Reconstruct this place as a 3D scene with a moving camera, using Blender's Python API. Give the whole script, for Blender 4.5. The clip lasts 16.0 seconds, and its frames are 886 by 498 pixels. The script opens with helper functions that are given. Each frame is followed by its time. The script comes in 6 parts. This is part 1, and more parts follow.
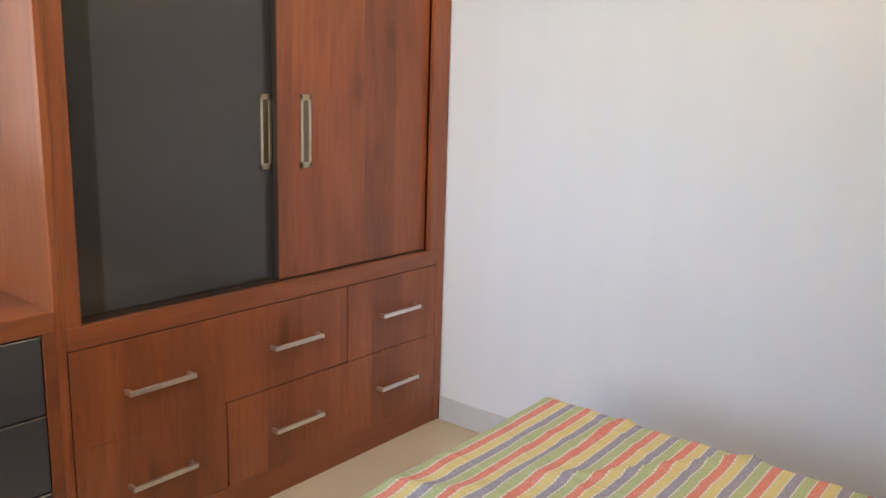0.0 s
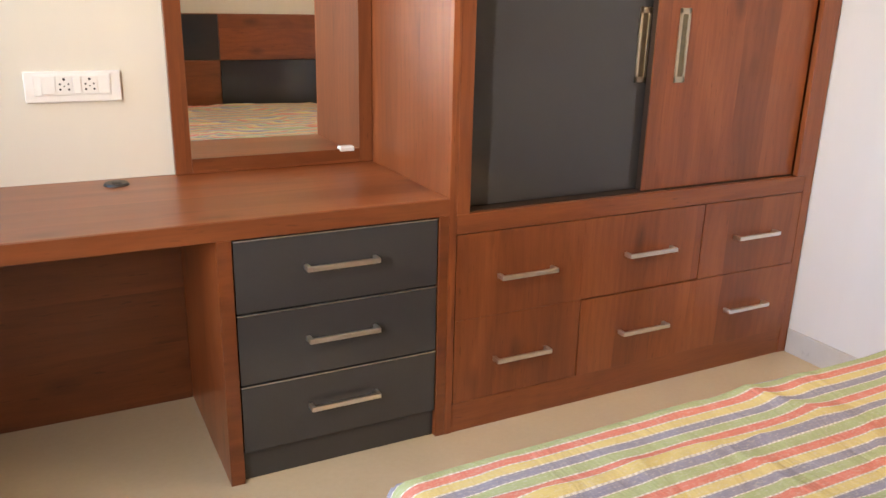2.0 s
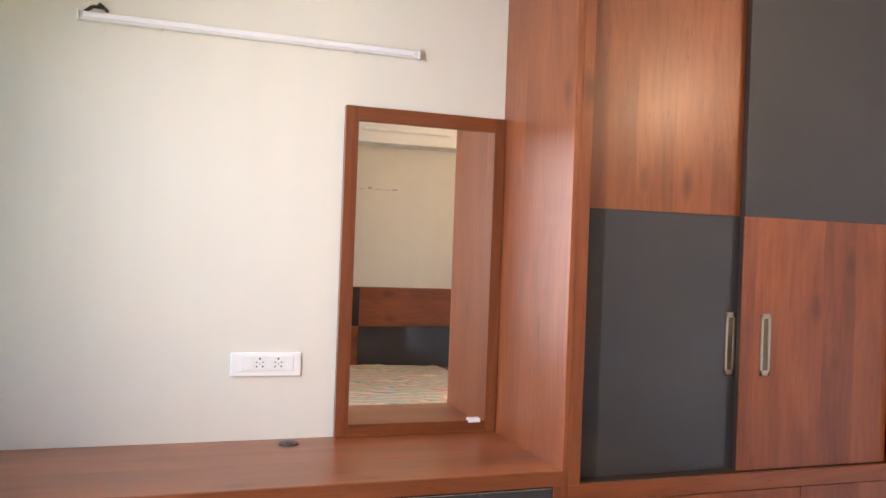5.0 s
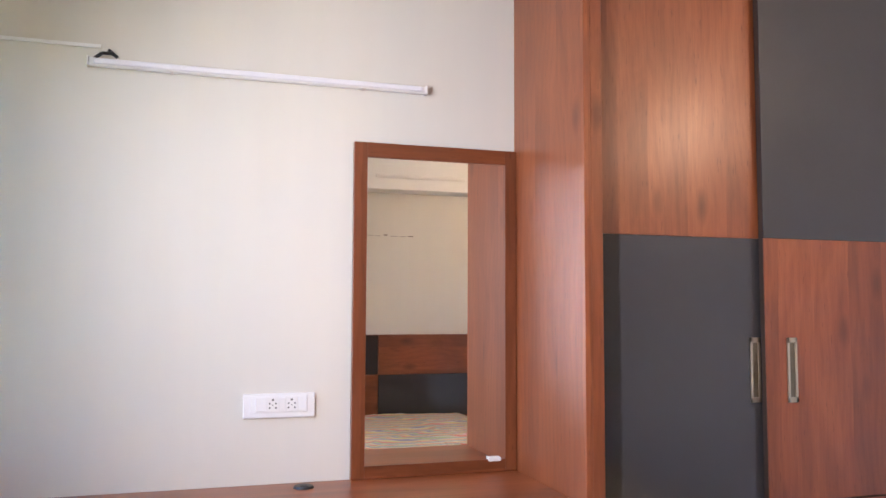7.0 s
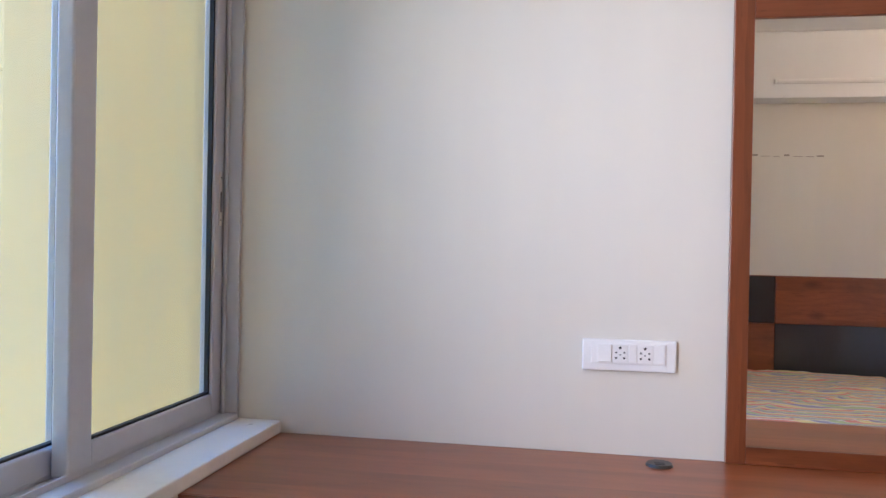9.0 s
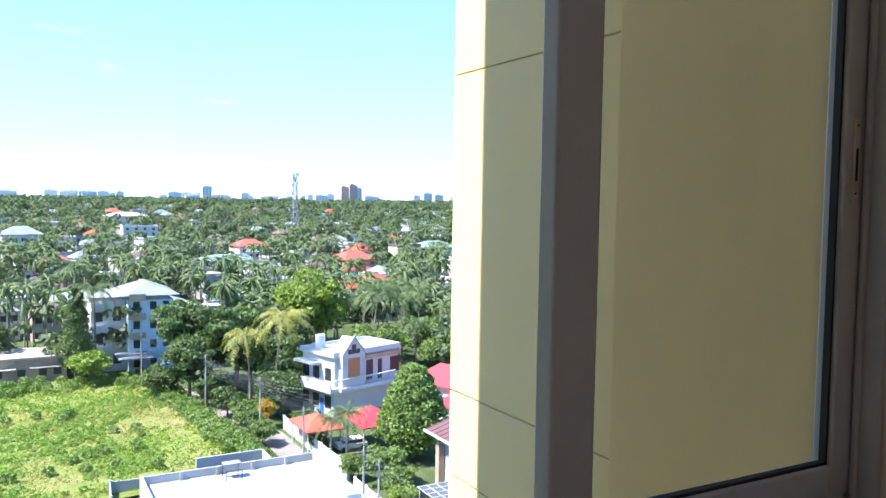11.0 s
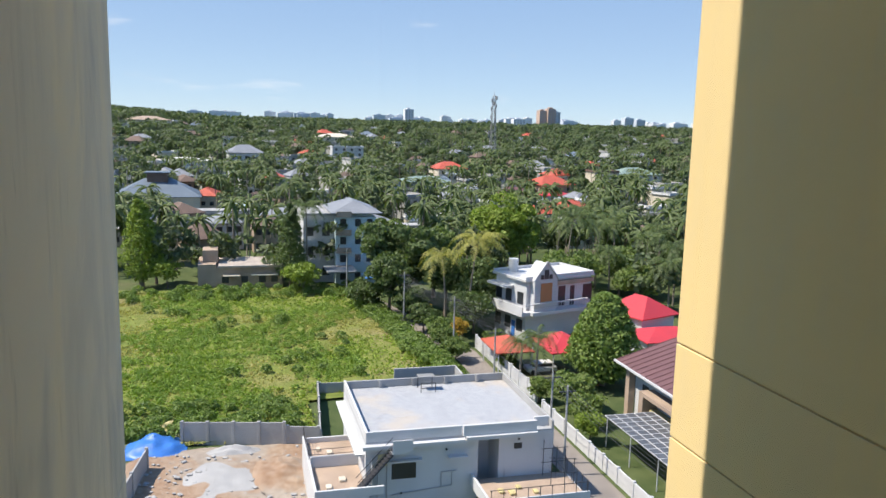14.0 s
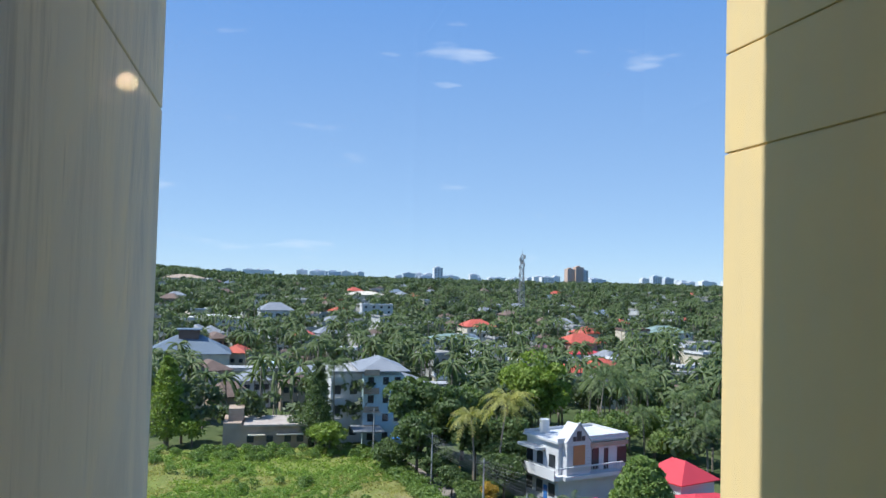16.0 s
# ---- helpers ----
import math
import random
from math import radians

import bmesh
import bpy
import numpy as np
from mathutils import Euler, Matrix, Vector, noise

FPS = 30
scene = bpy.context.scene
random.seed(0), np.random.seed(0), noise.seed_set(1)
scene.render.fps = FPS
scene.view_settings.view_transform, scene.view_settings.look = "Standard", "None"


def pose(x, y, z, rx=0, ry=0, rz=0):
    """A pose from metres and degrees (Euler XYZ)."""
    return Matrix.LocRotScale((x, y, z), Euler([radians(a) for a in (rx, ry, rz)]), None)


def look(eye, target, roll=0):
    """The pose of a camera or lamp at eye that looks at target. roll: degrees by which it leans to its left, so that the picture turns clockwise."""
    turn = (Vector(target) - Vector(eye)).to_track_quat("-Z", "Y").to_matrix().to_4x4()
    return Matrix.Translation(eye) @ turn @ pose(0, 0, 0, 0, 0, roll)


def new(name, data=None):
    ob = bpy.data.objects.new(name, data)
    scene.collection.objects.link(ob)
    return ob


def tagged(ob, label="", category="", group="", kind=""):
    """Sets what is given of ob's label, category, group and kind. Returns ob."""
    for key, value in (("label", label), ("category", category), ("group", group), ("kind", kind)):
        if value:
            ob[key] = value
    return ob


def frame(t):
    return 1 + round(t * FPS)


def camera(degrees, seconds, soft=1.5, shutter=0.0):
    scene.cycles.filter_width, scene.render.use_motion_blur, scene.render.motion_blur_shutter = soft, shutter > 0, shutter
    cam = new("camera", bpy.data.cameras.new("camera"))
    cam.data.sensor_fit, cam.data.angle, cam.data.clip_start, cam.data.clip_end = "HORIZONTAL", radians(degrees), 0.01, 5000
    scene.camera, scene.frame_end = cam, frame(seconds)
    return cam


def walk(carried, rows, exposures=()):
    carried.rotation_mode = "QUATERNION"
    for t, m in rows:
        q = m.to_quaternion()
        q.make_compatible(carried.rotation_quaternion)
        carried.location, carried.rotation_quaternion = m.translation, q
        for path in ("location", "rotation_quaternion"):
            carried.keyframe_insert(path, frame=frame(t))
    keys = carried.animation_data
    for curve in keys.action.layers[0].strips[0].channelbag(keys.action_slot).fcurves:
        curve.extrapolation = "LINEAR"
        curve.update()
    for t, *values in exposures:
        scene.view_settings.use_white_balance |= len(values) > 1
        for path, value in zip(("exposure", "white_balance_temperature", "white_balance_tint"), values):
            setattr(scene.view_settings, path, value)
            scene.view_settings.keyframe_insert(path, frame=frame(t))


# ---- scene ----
cam = camera(58.3, 16.0)
PATH = [
    (0, (-0.85, -2.469, 1.307), (0.68, -1.244, 0.907), 1.7),
    (0.5, (-0.876, -2.476, 1.307), (0.436, -1.05, 0.809), 2.4),
    (1, (-0.904, -2.469, 1.283), (0.258, -0.943, 0.717), 2.3),
    (1.5, (-0.946, -2.482, 1.277), (0.05, -0.851, 0.686), 1.8),
    (2, (-1.007, -2.511, 1.288), (-0.132, -0.817, 0.683), 1.3),
    (2.5, (-1.094, -2.584, 1.287), (-0.306, -0.854, 0.667), 1.0),
    (3, (-1.173, -2.684, 1.299), (-0.46, -0.917, 0.692), 0.8),
    (3.5, (-1.199, -2.759, 1.339), (-0.525, -0.955, 0.8), 1.2),
    (4, (-1.21, -2.847, 1.389), (-0.551, -1.0, 0.998), 2.3),
    (4.5, (-1.22, -2.894, 1.423), (-0.573, -1.012, 1.23), 2.3),
    (5, (-1.235, -2.932, 1.454), (-0.592, -1.039, 1.461), 2.1),
    (5.2, (-1.233, -2.952, 1.461), (-0.594, -1.059, 1.548), 2.0),
    (7.3, (-1.175, -2.872, 1.375), (-0.613, -0.957, 1.513), -0.6),
    (7.5, (-1.162, -2.809, 1.38), (-0.654, -0.877, 1.466), -0.7),
    (8, (-1.116, -2.637, 1.376), (-0.829, -0.657, 1.397), -0.8),
    (8.5, (-1.027, -2.413, 1.361), (-1.061, -0.413, 1.351), 0.2),
    (9, (-1.013, -2.236, 1.324), (-1.376, -0.269, 1.307), 1.1),
    (9.5, (-0.996, -1.968, 1.337), (-1.738, -0.111, 1.291), 1.1),
    (10, (-0.994, -1.715, 1.363), (-2.177, -0.105, 1.261), 1.4),
    (10.2, (-1.006, -1.61, 1.361), (-2.349, -0.133, 1.256), 1.3),
    (12.3, (-1.475, -1.342, 1.348), (-3.399, -0.846, 1.123), 0.6),
    (12.5, (-1.5, -1.328, 1.347), (-3.425, -0.85, 1.096), 0.7),
    (13, (-1.566, -1.323, 1.325), (-3.484, -0.854, 1.009), 0.9),
    (13.5, (-1.618, -1.331, 1.309), (-3.526, -0.845, 0.96), 1.1),
    (14, (-1.635, -1.335, 1.333), (-3.544, -0.828, 1.015), 1.5),
    (14.5, (-1.635, -1.341, 1.353), (-3.556, -0.829, 1.137), 1.7),
    (15, (-1.635, -1.345, 1.38), (-3.568, -0.841, 1.282), 1.8),
    (15.5, (-1.623, -1.347, 1.4), (-3.565, -0.867, 1.41), 1.8),
    (16, (-1.611, -1.355, 1.412), (-3.562, -0.922, 1.486), 1.5),
]
EXPOSURES = [(0.0, 4.12, 6350, 10), (1.0, 4.35, 6800, 13), (2.0, 4.35, 7000, 15), (3.5, 4.5, 6650, 17), (4.2, 4.45, 6450, 18), (5.0, 4.3, 6100, 18), (7.3, 4.25, 5650, 22), (8.5, 4.1, 5500, 21), (9.0, 3.95, 5450, 21),
             (9.5, 3.7, 5400, 23), (10.2, 3.1, 5450, 22), (11.2, 1.9, 6100, 13), (12.3, 1.28, 6800, 14), (13.5, 1.05, 6850, 15), (15.0, 0.95, 6400, 12), (16.0, 0.9, 5950, 11)]
walk(cam, [(t, look(*p)) for t, *p in PATH], EXPOSURES)

# ---- world, sun and lamps ----
SUN_EL, SUN_AZ = radians(56), radians(187)
world = bpy.data.worlds.new("world")
scene.world = world
world.use_nodes = True
wn = world.node_tree
sky = wn.nodes.new("ShaderNodeTexSky")
sky.sky_type, sky.sun_disc, sky.sun_elevation, sky.sun_rotation = "NISHITA", False, SUN_EL, SUN_AZ
sky.air_density, sky.dust_density, sky.ozone_density = 0.55, 0.0, 2.5
wn.nodes["Background"].inputs["Strength"].default_value = 0.085
# a few thin wisps of cloud low over the horizon
way = wn.nodes.new("ShaderNodeTexCoord").outputs["Generated"]
squash = wn.nodes.new("ShaderNodeMapping")
squash.inputs["Scale"].default_value = (3.2, 3.2, 15.0)
wisp = wn.nodes.new("ShaderNodeTexNoise")
wisp.inputs["Scale"].default_value, wisp.inputs["Detail"].default_value = 2.3, 6.0
cut = wn.nodes.new("ShaderNodeValToRGB")
cut.color_ramp.elements[0].position, cut.color_ramp.elements[0].color = 0.645, (0, 0, 0, 1)
cut.color_ramp.elements[1].position, cut.color_ramp.elements[1].color = 0.78, (0.45, 0.45, 0.45, 1)
veil = wn.nodes.new("ShaderNodeMix")
veil.data_type = "RGBA"
veil.inputs[7].default_value = (6.5, 6.7, 7.0, 1)
wn.links.new(way, squash.inputs["Vector"])
wn.links.new(squash.outputs[0], wisp.inputs["Vector"])
wn.links.new(wisp.outputs["Fac"], cut.inputs["Fac"])
wn.links.new(cut.outputs["Color"], veil.inputs[0])
# humid air evens the sky out towards a pale blue horizon
rise = wn.nodes.new("ShaderNodeSeparateXYZ")
fade = wn.nodes.new("ShaderNodeValToRGB")
fade.color_ramp.elements[0].position, fade.color_ramp.elements[0].color = 0.0, (3.1, 4.35, 5.7, 1)
fade.color_ramp.elements[1].position, fade.color_ramp.elements[1].color = 0.40, (1.05, 2.6, 5.9, 1)
air = wn.nodes.new("ShaderNodeMix")
air.data_type = "RGBA"
air.inputs[0].default_value = 0.72
wn.links.new(way, rise.inputs[0])
wn.links.new(rise.outputs["Z"], fade.inputs["Fac"])
wn.links.new(sky.outputs[0], air.inputs[6])
wn.links.new(fade.outputs["Color"], air.inputs[7])
wn.links.new(air.outputs[2], veil.inputs[6])
wn.links.new(veil.outputs[2], wn.nodes["Background"].inputs["Color"])

sun = new("sun", bpy.data.lights.new("sun", "SUN"))
sun.data.energy, sun.data.angle, sun.data.color = 3.7, radians(0.5), (1.0, 0.95, 0.87)
sun.matrix_world = look((-0.12, -1.0, 1.49), (0, 0, 0))

skylight = new("window_skylight", bpy.data.lights.new("window_skylight", "AREA"))
skylight.data.shape, skylight.data.size, skylight.data.size_y = "RECTANGLE", 0.9, 0.20
skylight.data.energy, skylight.data.color, skylight.data.spread = 0.28, (1.0, 0.98, 0.94), radians(110)
skylight.matrix_world = look((-1.99, -0.95, 2.32), (0.1, -0.75, 1.35))

skylight_side = new("window_skylight_side", bpy.data.lights.new("window_skylight_side", "AREA"))
skylight_side.data.shape, skylight_side.data.size, skylight_side.data.size_y = "RECTANGLE", 0.12, 1.4
skylight_side.data.energy, skylight_side.data.color, skylight_side.data.spread = 1.15, (1.0, 0.98, 0.94), radians(105)
skylight_side.matrix_world = look((-1.97, -1.88, 1.58), (0.0, -0.65, 1.50))

bulb_light = new("wall_lamp_light", bpy.data.lights.new("wall_lamp_light", "POINT"))
bulb_light.data.energy, bulb_light.data.color, bulb_light.data.shadow_soft_size = 1.8, (1.0, 0.68, 0.38), 0.05
bulb_light.location = (1.40, -2.05, 2.33)

# ---- materials ----
class Nodes:
    """A small builder for one node material."""
    def __init__(self, name):
        self.m = bpy.data.materials.new(name)
        self.m.use_nodes = True
        self.t = self.m.node_tree
        self.b = self.t.nodes["Principled BSDF"]
        self.co = self.t.nodes.new("ShaderNodeTexCoord").outputs["Object"]

    def add(self, kind, **values):
        n = self.t.nodes.new("ShaderNode" + kind)
        for k, v in values.items():
            n.inputs[k.replace("_", " ")].default_value = v
        return n

    def link(self, a, b):
        self.t.links.new(a, b)

    def scaled(self, scale, turn=(0, 0, 0), co=None):
        n = self.add("Mapping", Scale=scale, Rotation=turn)
        self.link(co or self.co, n.inputs["Vector"])
        return n.outputs[0]

    def noise(self, vec, scale, detail=4.0, rough=0.55, distortion=0.0):
        n = self.add("TexNoise", Scale=scale, Detail=detail, Roughness=rough, Distortion=distortion)
        self.link(vec, n.inputs["Vector"])
        return n.outputs["Fac"]

    def ramp(self, fac, stops):
        n = self.add("ValToRGB")
        e = n.color_ramp.elements
        while len(e) < len(stops):
            e.new(0.5)
        for el, (p, c) in zip(e, stops):
            el.position, el.color = p, (*c, 1) if len(c) == 3 else c
        self.link(fac, n.inputs["Fac"])
        return n.outputs["Color"]

    def mix(self, fac, a, b, how="MIX"):
        n = self.t.nodes.new("ShaderNodeMix")
        n.data_type, n.blend_type = "RGBA", how
        for v, s in ((fac, n.inputs[0]), (a, n.inputs[6]), (b, n.inputs[7])):
            if isinstance(v, (int, float)):
                s.default_value = v
            elif isinstance(v, tuple):
                s.default_value = (*v, 1)
            else:
                self.link(v, s)
        return n.outputs[2]

    def maths(self, op, a, b=0.0):
        n = self.t.nodes.new("ShaderNodeMath")
        n.operation = op
        for v, s in ((a, n.inputs[0]), (b, n.inputs[1])):
            if isinstance(v, (int, float)):
                s.default_value = v
            else:
                self.link(v, s)
        return n.outputs[0]

    def bump(self, height, strength, distance=0.01):
        n = self.add("Bump", Strength=strength, Distance=distance)
        self.link(height, n.inputs["Height"])
        self.link(n.outputs[0], self.b.inputs["Normal"])

    def done(self, color=None, rough=0.5, metal=0.0, spec=0.5):
        if color is not None:
            if isinstance(color, tuple):
                self.b.inputs["Base Color"].default_value = (*color, 1)
            else:
                self.link(color, self.b.inputs["Base Color"])
        if isinstance(rough, (int, float)):
            self.b.inputs["Roughness"].default_value = rough
        else:
            self.link(rough, self.b.inputs["Roughness"])
        self.b.inputs["Metallic"].default_value = metal
        self.b.inputs["Specular IOR Level"].default_value = spec
        return self.m


def varied(name, color, rough=0.6, scale=3.0, amount=0.15, bump=0.0, fine=60.0, metal=0.0, spec=0.5, per_object=0.0):
    """A surface of one colour with soft blotches and fine grain."""
    n = Nodes(name)
    big = n.noise(n.co, scale)
    small = n.noise(n.co, fine, 3.0)
    dark = tuple(c * (1 - amount) for c in color)
    light = tuple(min(1.0, c * (1 + amount * 0.6)) for c in color)
    c = n.ramp(big, [(0.3, dark), (0.7, light)])
    c = n.mix(0.25, c, n.ramp(small, [(0.3, dark), (0.7, light)]))
    if per_object:
        r = n.t.nodes.new("ShaderNodeObjectInfo").outputs["Random"]
        c = n.mix(1.0, c, n.ramp(r, [(0.0, (1 - per_object,) * 3), (1.0, (1.0,) * 3)]), "MULTIPLY")
    if bump:
        n.bump(small, bump, 0.004)
    rr = n.maths("ADD", n.maths("MULTIPLY", big, 0.12), rough - 0.06)
    return n.done(c, rr, metal, spec)


def wood(name, axis, tone=1.0, rough=0.34):
    """Reddish brown laminate: boards of uneven tone, arched grain, dark pores and knots along one axis (0, 1 or 2)."""
    n = Nodes(name)
    sep = n.add("SeparateXYZ")
    n.link(n.co, sep.inputs[0])
    xyz = [sep.outputs[k] for k in range(3)]
    along = xyz[axis]
    b, c2 = [xyz[k] for k in range(3) if k != axis]
    across = n.maths("ADD", b, n.maths("MULTIPLY", c2, 0.83))
    wob = n.maths("MULTIPLY", n.noise(n.co, 2.3, 2.0), 0.03)
    board = n.maths("FLOOR", n.maths("DIVIDE", n.maths("ADD", across, wob), 0.155))
    wn = n.t.nodes.new("ShaderNodeTexWhiteNoise")
    wn.noise_dimensions = "1D"
    n.link(board, wn.inputs["W"])
    rnd = wn.outputs["Value"]

    def grid(ka, kc):
        m = n.add("CombineXYZ")
        n.link(n.maths("MULTIPLY", across, kc), m.inputs[0])
        n.link(n.maths("ADD", n.maths("MULTIPLY", along, ka), n.maths("MULTIPLY", rnd, 37.0)), m.inputs[1])
        n.link(n.maths("MULTIPLY", rnd, 11.0), m.inputs[2])
        return m.outputs[0]
    base = n.noise(grid(1.3, 7.0), 1.0, 6.0, 0.6, 0.8)
    sway = n.noise(grid(1.5, 3.0), 1.0, 2.0, 0.5)
    rings = n.maths("SINE", n.maths("ADD", n.maths("MULTIPLY", across, 190.0), n.maths("MULTIPLY", sway, 34.0)))
    rings = n.maths("ADD", n.maths("MULTIPLY", rings, 0.5), 0.5)
    fine = n.noise(grid(7.0, 260.0), 1.0, 4.0, 0.65)
    pores = n.noise(grid(16.0, 150.0), 1.0, 2.0, 0.5)
    c = n.ramp(base, [(0.25, (0.165 * tone, 0.043 * tone, 0.0135 * tone)), (0.5, (0.255 * tone, 0.072 * tone, 0.022 * tone)),
                      (0.75, (0.335 * tone, 0.103 * tone, 0.034 * tone))])
    c = n.mix(n.maths("MULTIPLY", n.noise(grid(0.8, 5.0), 1.0, 2.0), 0.42), c, n.ramp(rings, [(0.0, (0.66, 0.58, 0.54)), (0.6, (1.0, 1.0, 1.0))]), "MULTIPLY")
    c = n.mix(0.20, c, n.ramp(fine, [(0.36, (0.45, 0.40, 0.38)), (0.58, (1.05, 1.05, 1.05))]), "MULTIPLY")
    c = n.mix(0.55, c, n.ramp(pores, [(0.66, (1.0, 1.0, 1.0)), (0.74, (0.38, 0.30, 0.28))]), "MULTIPLY")
    c = n.mix(0.8, c, n.ramp(rnd, [(0.0, (0.78, 0.75, 0.74)), (1.0, (1.16, 1.15, 1.14))]), "MULTIPLY")
    k = n.add("TexVoronoi", Scale=1.0, Randomness=1.0)
    n.link(grid(2.6, 6.5), k.inputs["Vector"])
    c = n.mix(0.8, c, n.ramp(k.outputs["Distance"], [(0.0, (0.30, 0.22, 0.20)), (0.08, (0.55, 0.48, 0.46)), (0.20, (1.0, 1.0, 1.0))]), "MULTIPLY")
    n.bump(fine, 0.05, 0.002)
    n.b.inputs["Coat Weight"].default_value, n.b.inputs["Coat Roughness"].default_value = 0.30, 0.34
    return n.done(c, n.maths("ADD", n.maths("MULTIPLY", fine, 0.12), rough - 0.06), 0.0, 0.42)


def wall_paint(name, color):
    n = Nodes(name)
    streak = n.noise(n.scaled((9, 9, 0.9)), 1.1, 3.0)
    fine = n.noise(n.co, 160, 2.0)
    c = n.ramp(streak, [(0.3, tuple(v * 0.955 for v in color)), (0.7, color)])
    big = n.noise(n.co, 0.9, 2.0)
    c = n.mix(0.5, c, n.ramp(big, [(0.3, tuple(v * 0.94 for v in color)), (0.7, color)]))
    n.bump(fine, 0.10, 0.002)
    return n.done(c, 0.62, 0.0, 0.35)


def glass(name, tint, gloss=0.28):
    n = Nodes(name)
    out = n.t.nodes["Material Output"]
    clear = n.add("BsdfTransparent", Color=(*tint, 1))
    shine = n.add("BsdfGlossy", Color=(1, 1, 1, 1), Roughness=0.004)
    lw = n.add("LayerWeight", Blend=0.5)
    fr = n.maths("ADD", n.maths("MULTIPLY", n.maths("POWER", lw.outputs["Facing"], 5.0), 0.9), 0.035)
    m = n.t.nodes.new("ShaderNodeMixShader")
    n.link(n.maths("MULTIPLY", fr, gloss), m.inputs[0])
    n.link(clear.outputs[0], m.inputs[1])
    n.link(shine.outputs[0], m.inputs[2])
    n.link(m.outputs[0], out.inputs["Surface"])
    return n.m


WOOD_V = wood("wood_upright", 2)
WOOD_H = wood("wood_level", 0)
WOOD_D = wood("wood_deep", 1)
GREY_LAM = varied("charcoal_laminate", (0.052, 0.049, 0.050), 0.075, 2.0, 0.12, 0.0, 220, 0, 0.5)
WALL = wall_paint("cream_paint", (0.69, 0.655, 0.575))
WALL_R = wall_paint("white_paint", (0.80, 0.81, 0.82))
CEIL = wall_paint("ceiling_paint", (0.82, 0.82, 0.80))
UPVC = varied("upvc", (0.50, 0.51, 0.53), 0.38, 5, 0.06, 0.0)
GASKET = varied("black_rubber", (0.012, 0.012, 0.013), 0.6, 20, 0.2)
MARBLE = varied("sill_stone", (0.76, 0.74, 0.68), 0.3, 6, 0.08)
STEEL = varied("brushed_steel", (0.80, 0.75, 0.70), 0.34, 30, 0.12, 0.02, 300, 1.0)
BRASS = varied("champagne_metal", (0.55, 0.47, 0.34), 0.34, 30, 0.12, 0.02, 300, 1.0)
WHITE_PL = varied("white_plastic", (0.80, 0.79, 0.77), 0.35, 8, 0.04)
DARK_PL = varied("dark_plastic", (0.02, 0.02, 0.02), 0.4, 20, 0.2)
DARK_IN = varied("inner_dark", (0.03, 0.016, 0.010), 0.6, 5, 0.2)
MIRROR = varied("mirror_silver", (0.90, 0.91, 0.90), 0.06, 1, 0.0, 0, 60, 1.0)
MIRROR.node_tree.nodes["Principled BSDF"].inputs["Roughness"].default_value = 0.004
for _l in list(MIRROR.node_tree.links):
    if _l.to_socket.name == "Roughness":
        MIRROR.node_tree.links.remove(_l)
CLEAR = glass("clear_glass", (0.96, 0.97, 0.96))
TINTED = glass("tinted_glass", (0.90, 0.89, 0.85))


def floor_tile():
    n = Nodes("beige_floor_tile")
    cloud = n.noise(n.co, 2.2, 5.0)
    fine = n.noise(n.co, 60, 3.0)
    c = n.ramp(cloud, [(0.3, (0.54, 0.44, 0.30)), (0.7, (0.60, 0.50, 0.355))])
    c = n.mix(0.12, c, n.ramp(fine, [(0.3, (0.48, 0.40, 0.28)), (0.7, (0.66, 0.56, 0.42))]))
    return n.done(c, 0.22, 0.0, 0.5)


FLOOR = floor_tile()


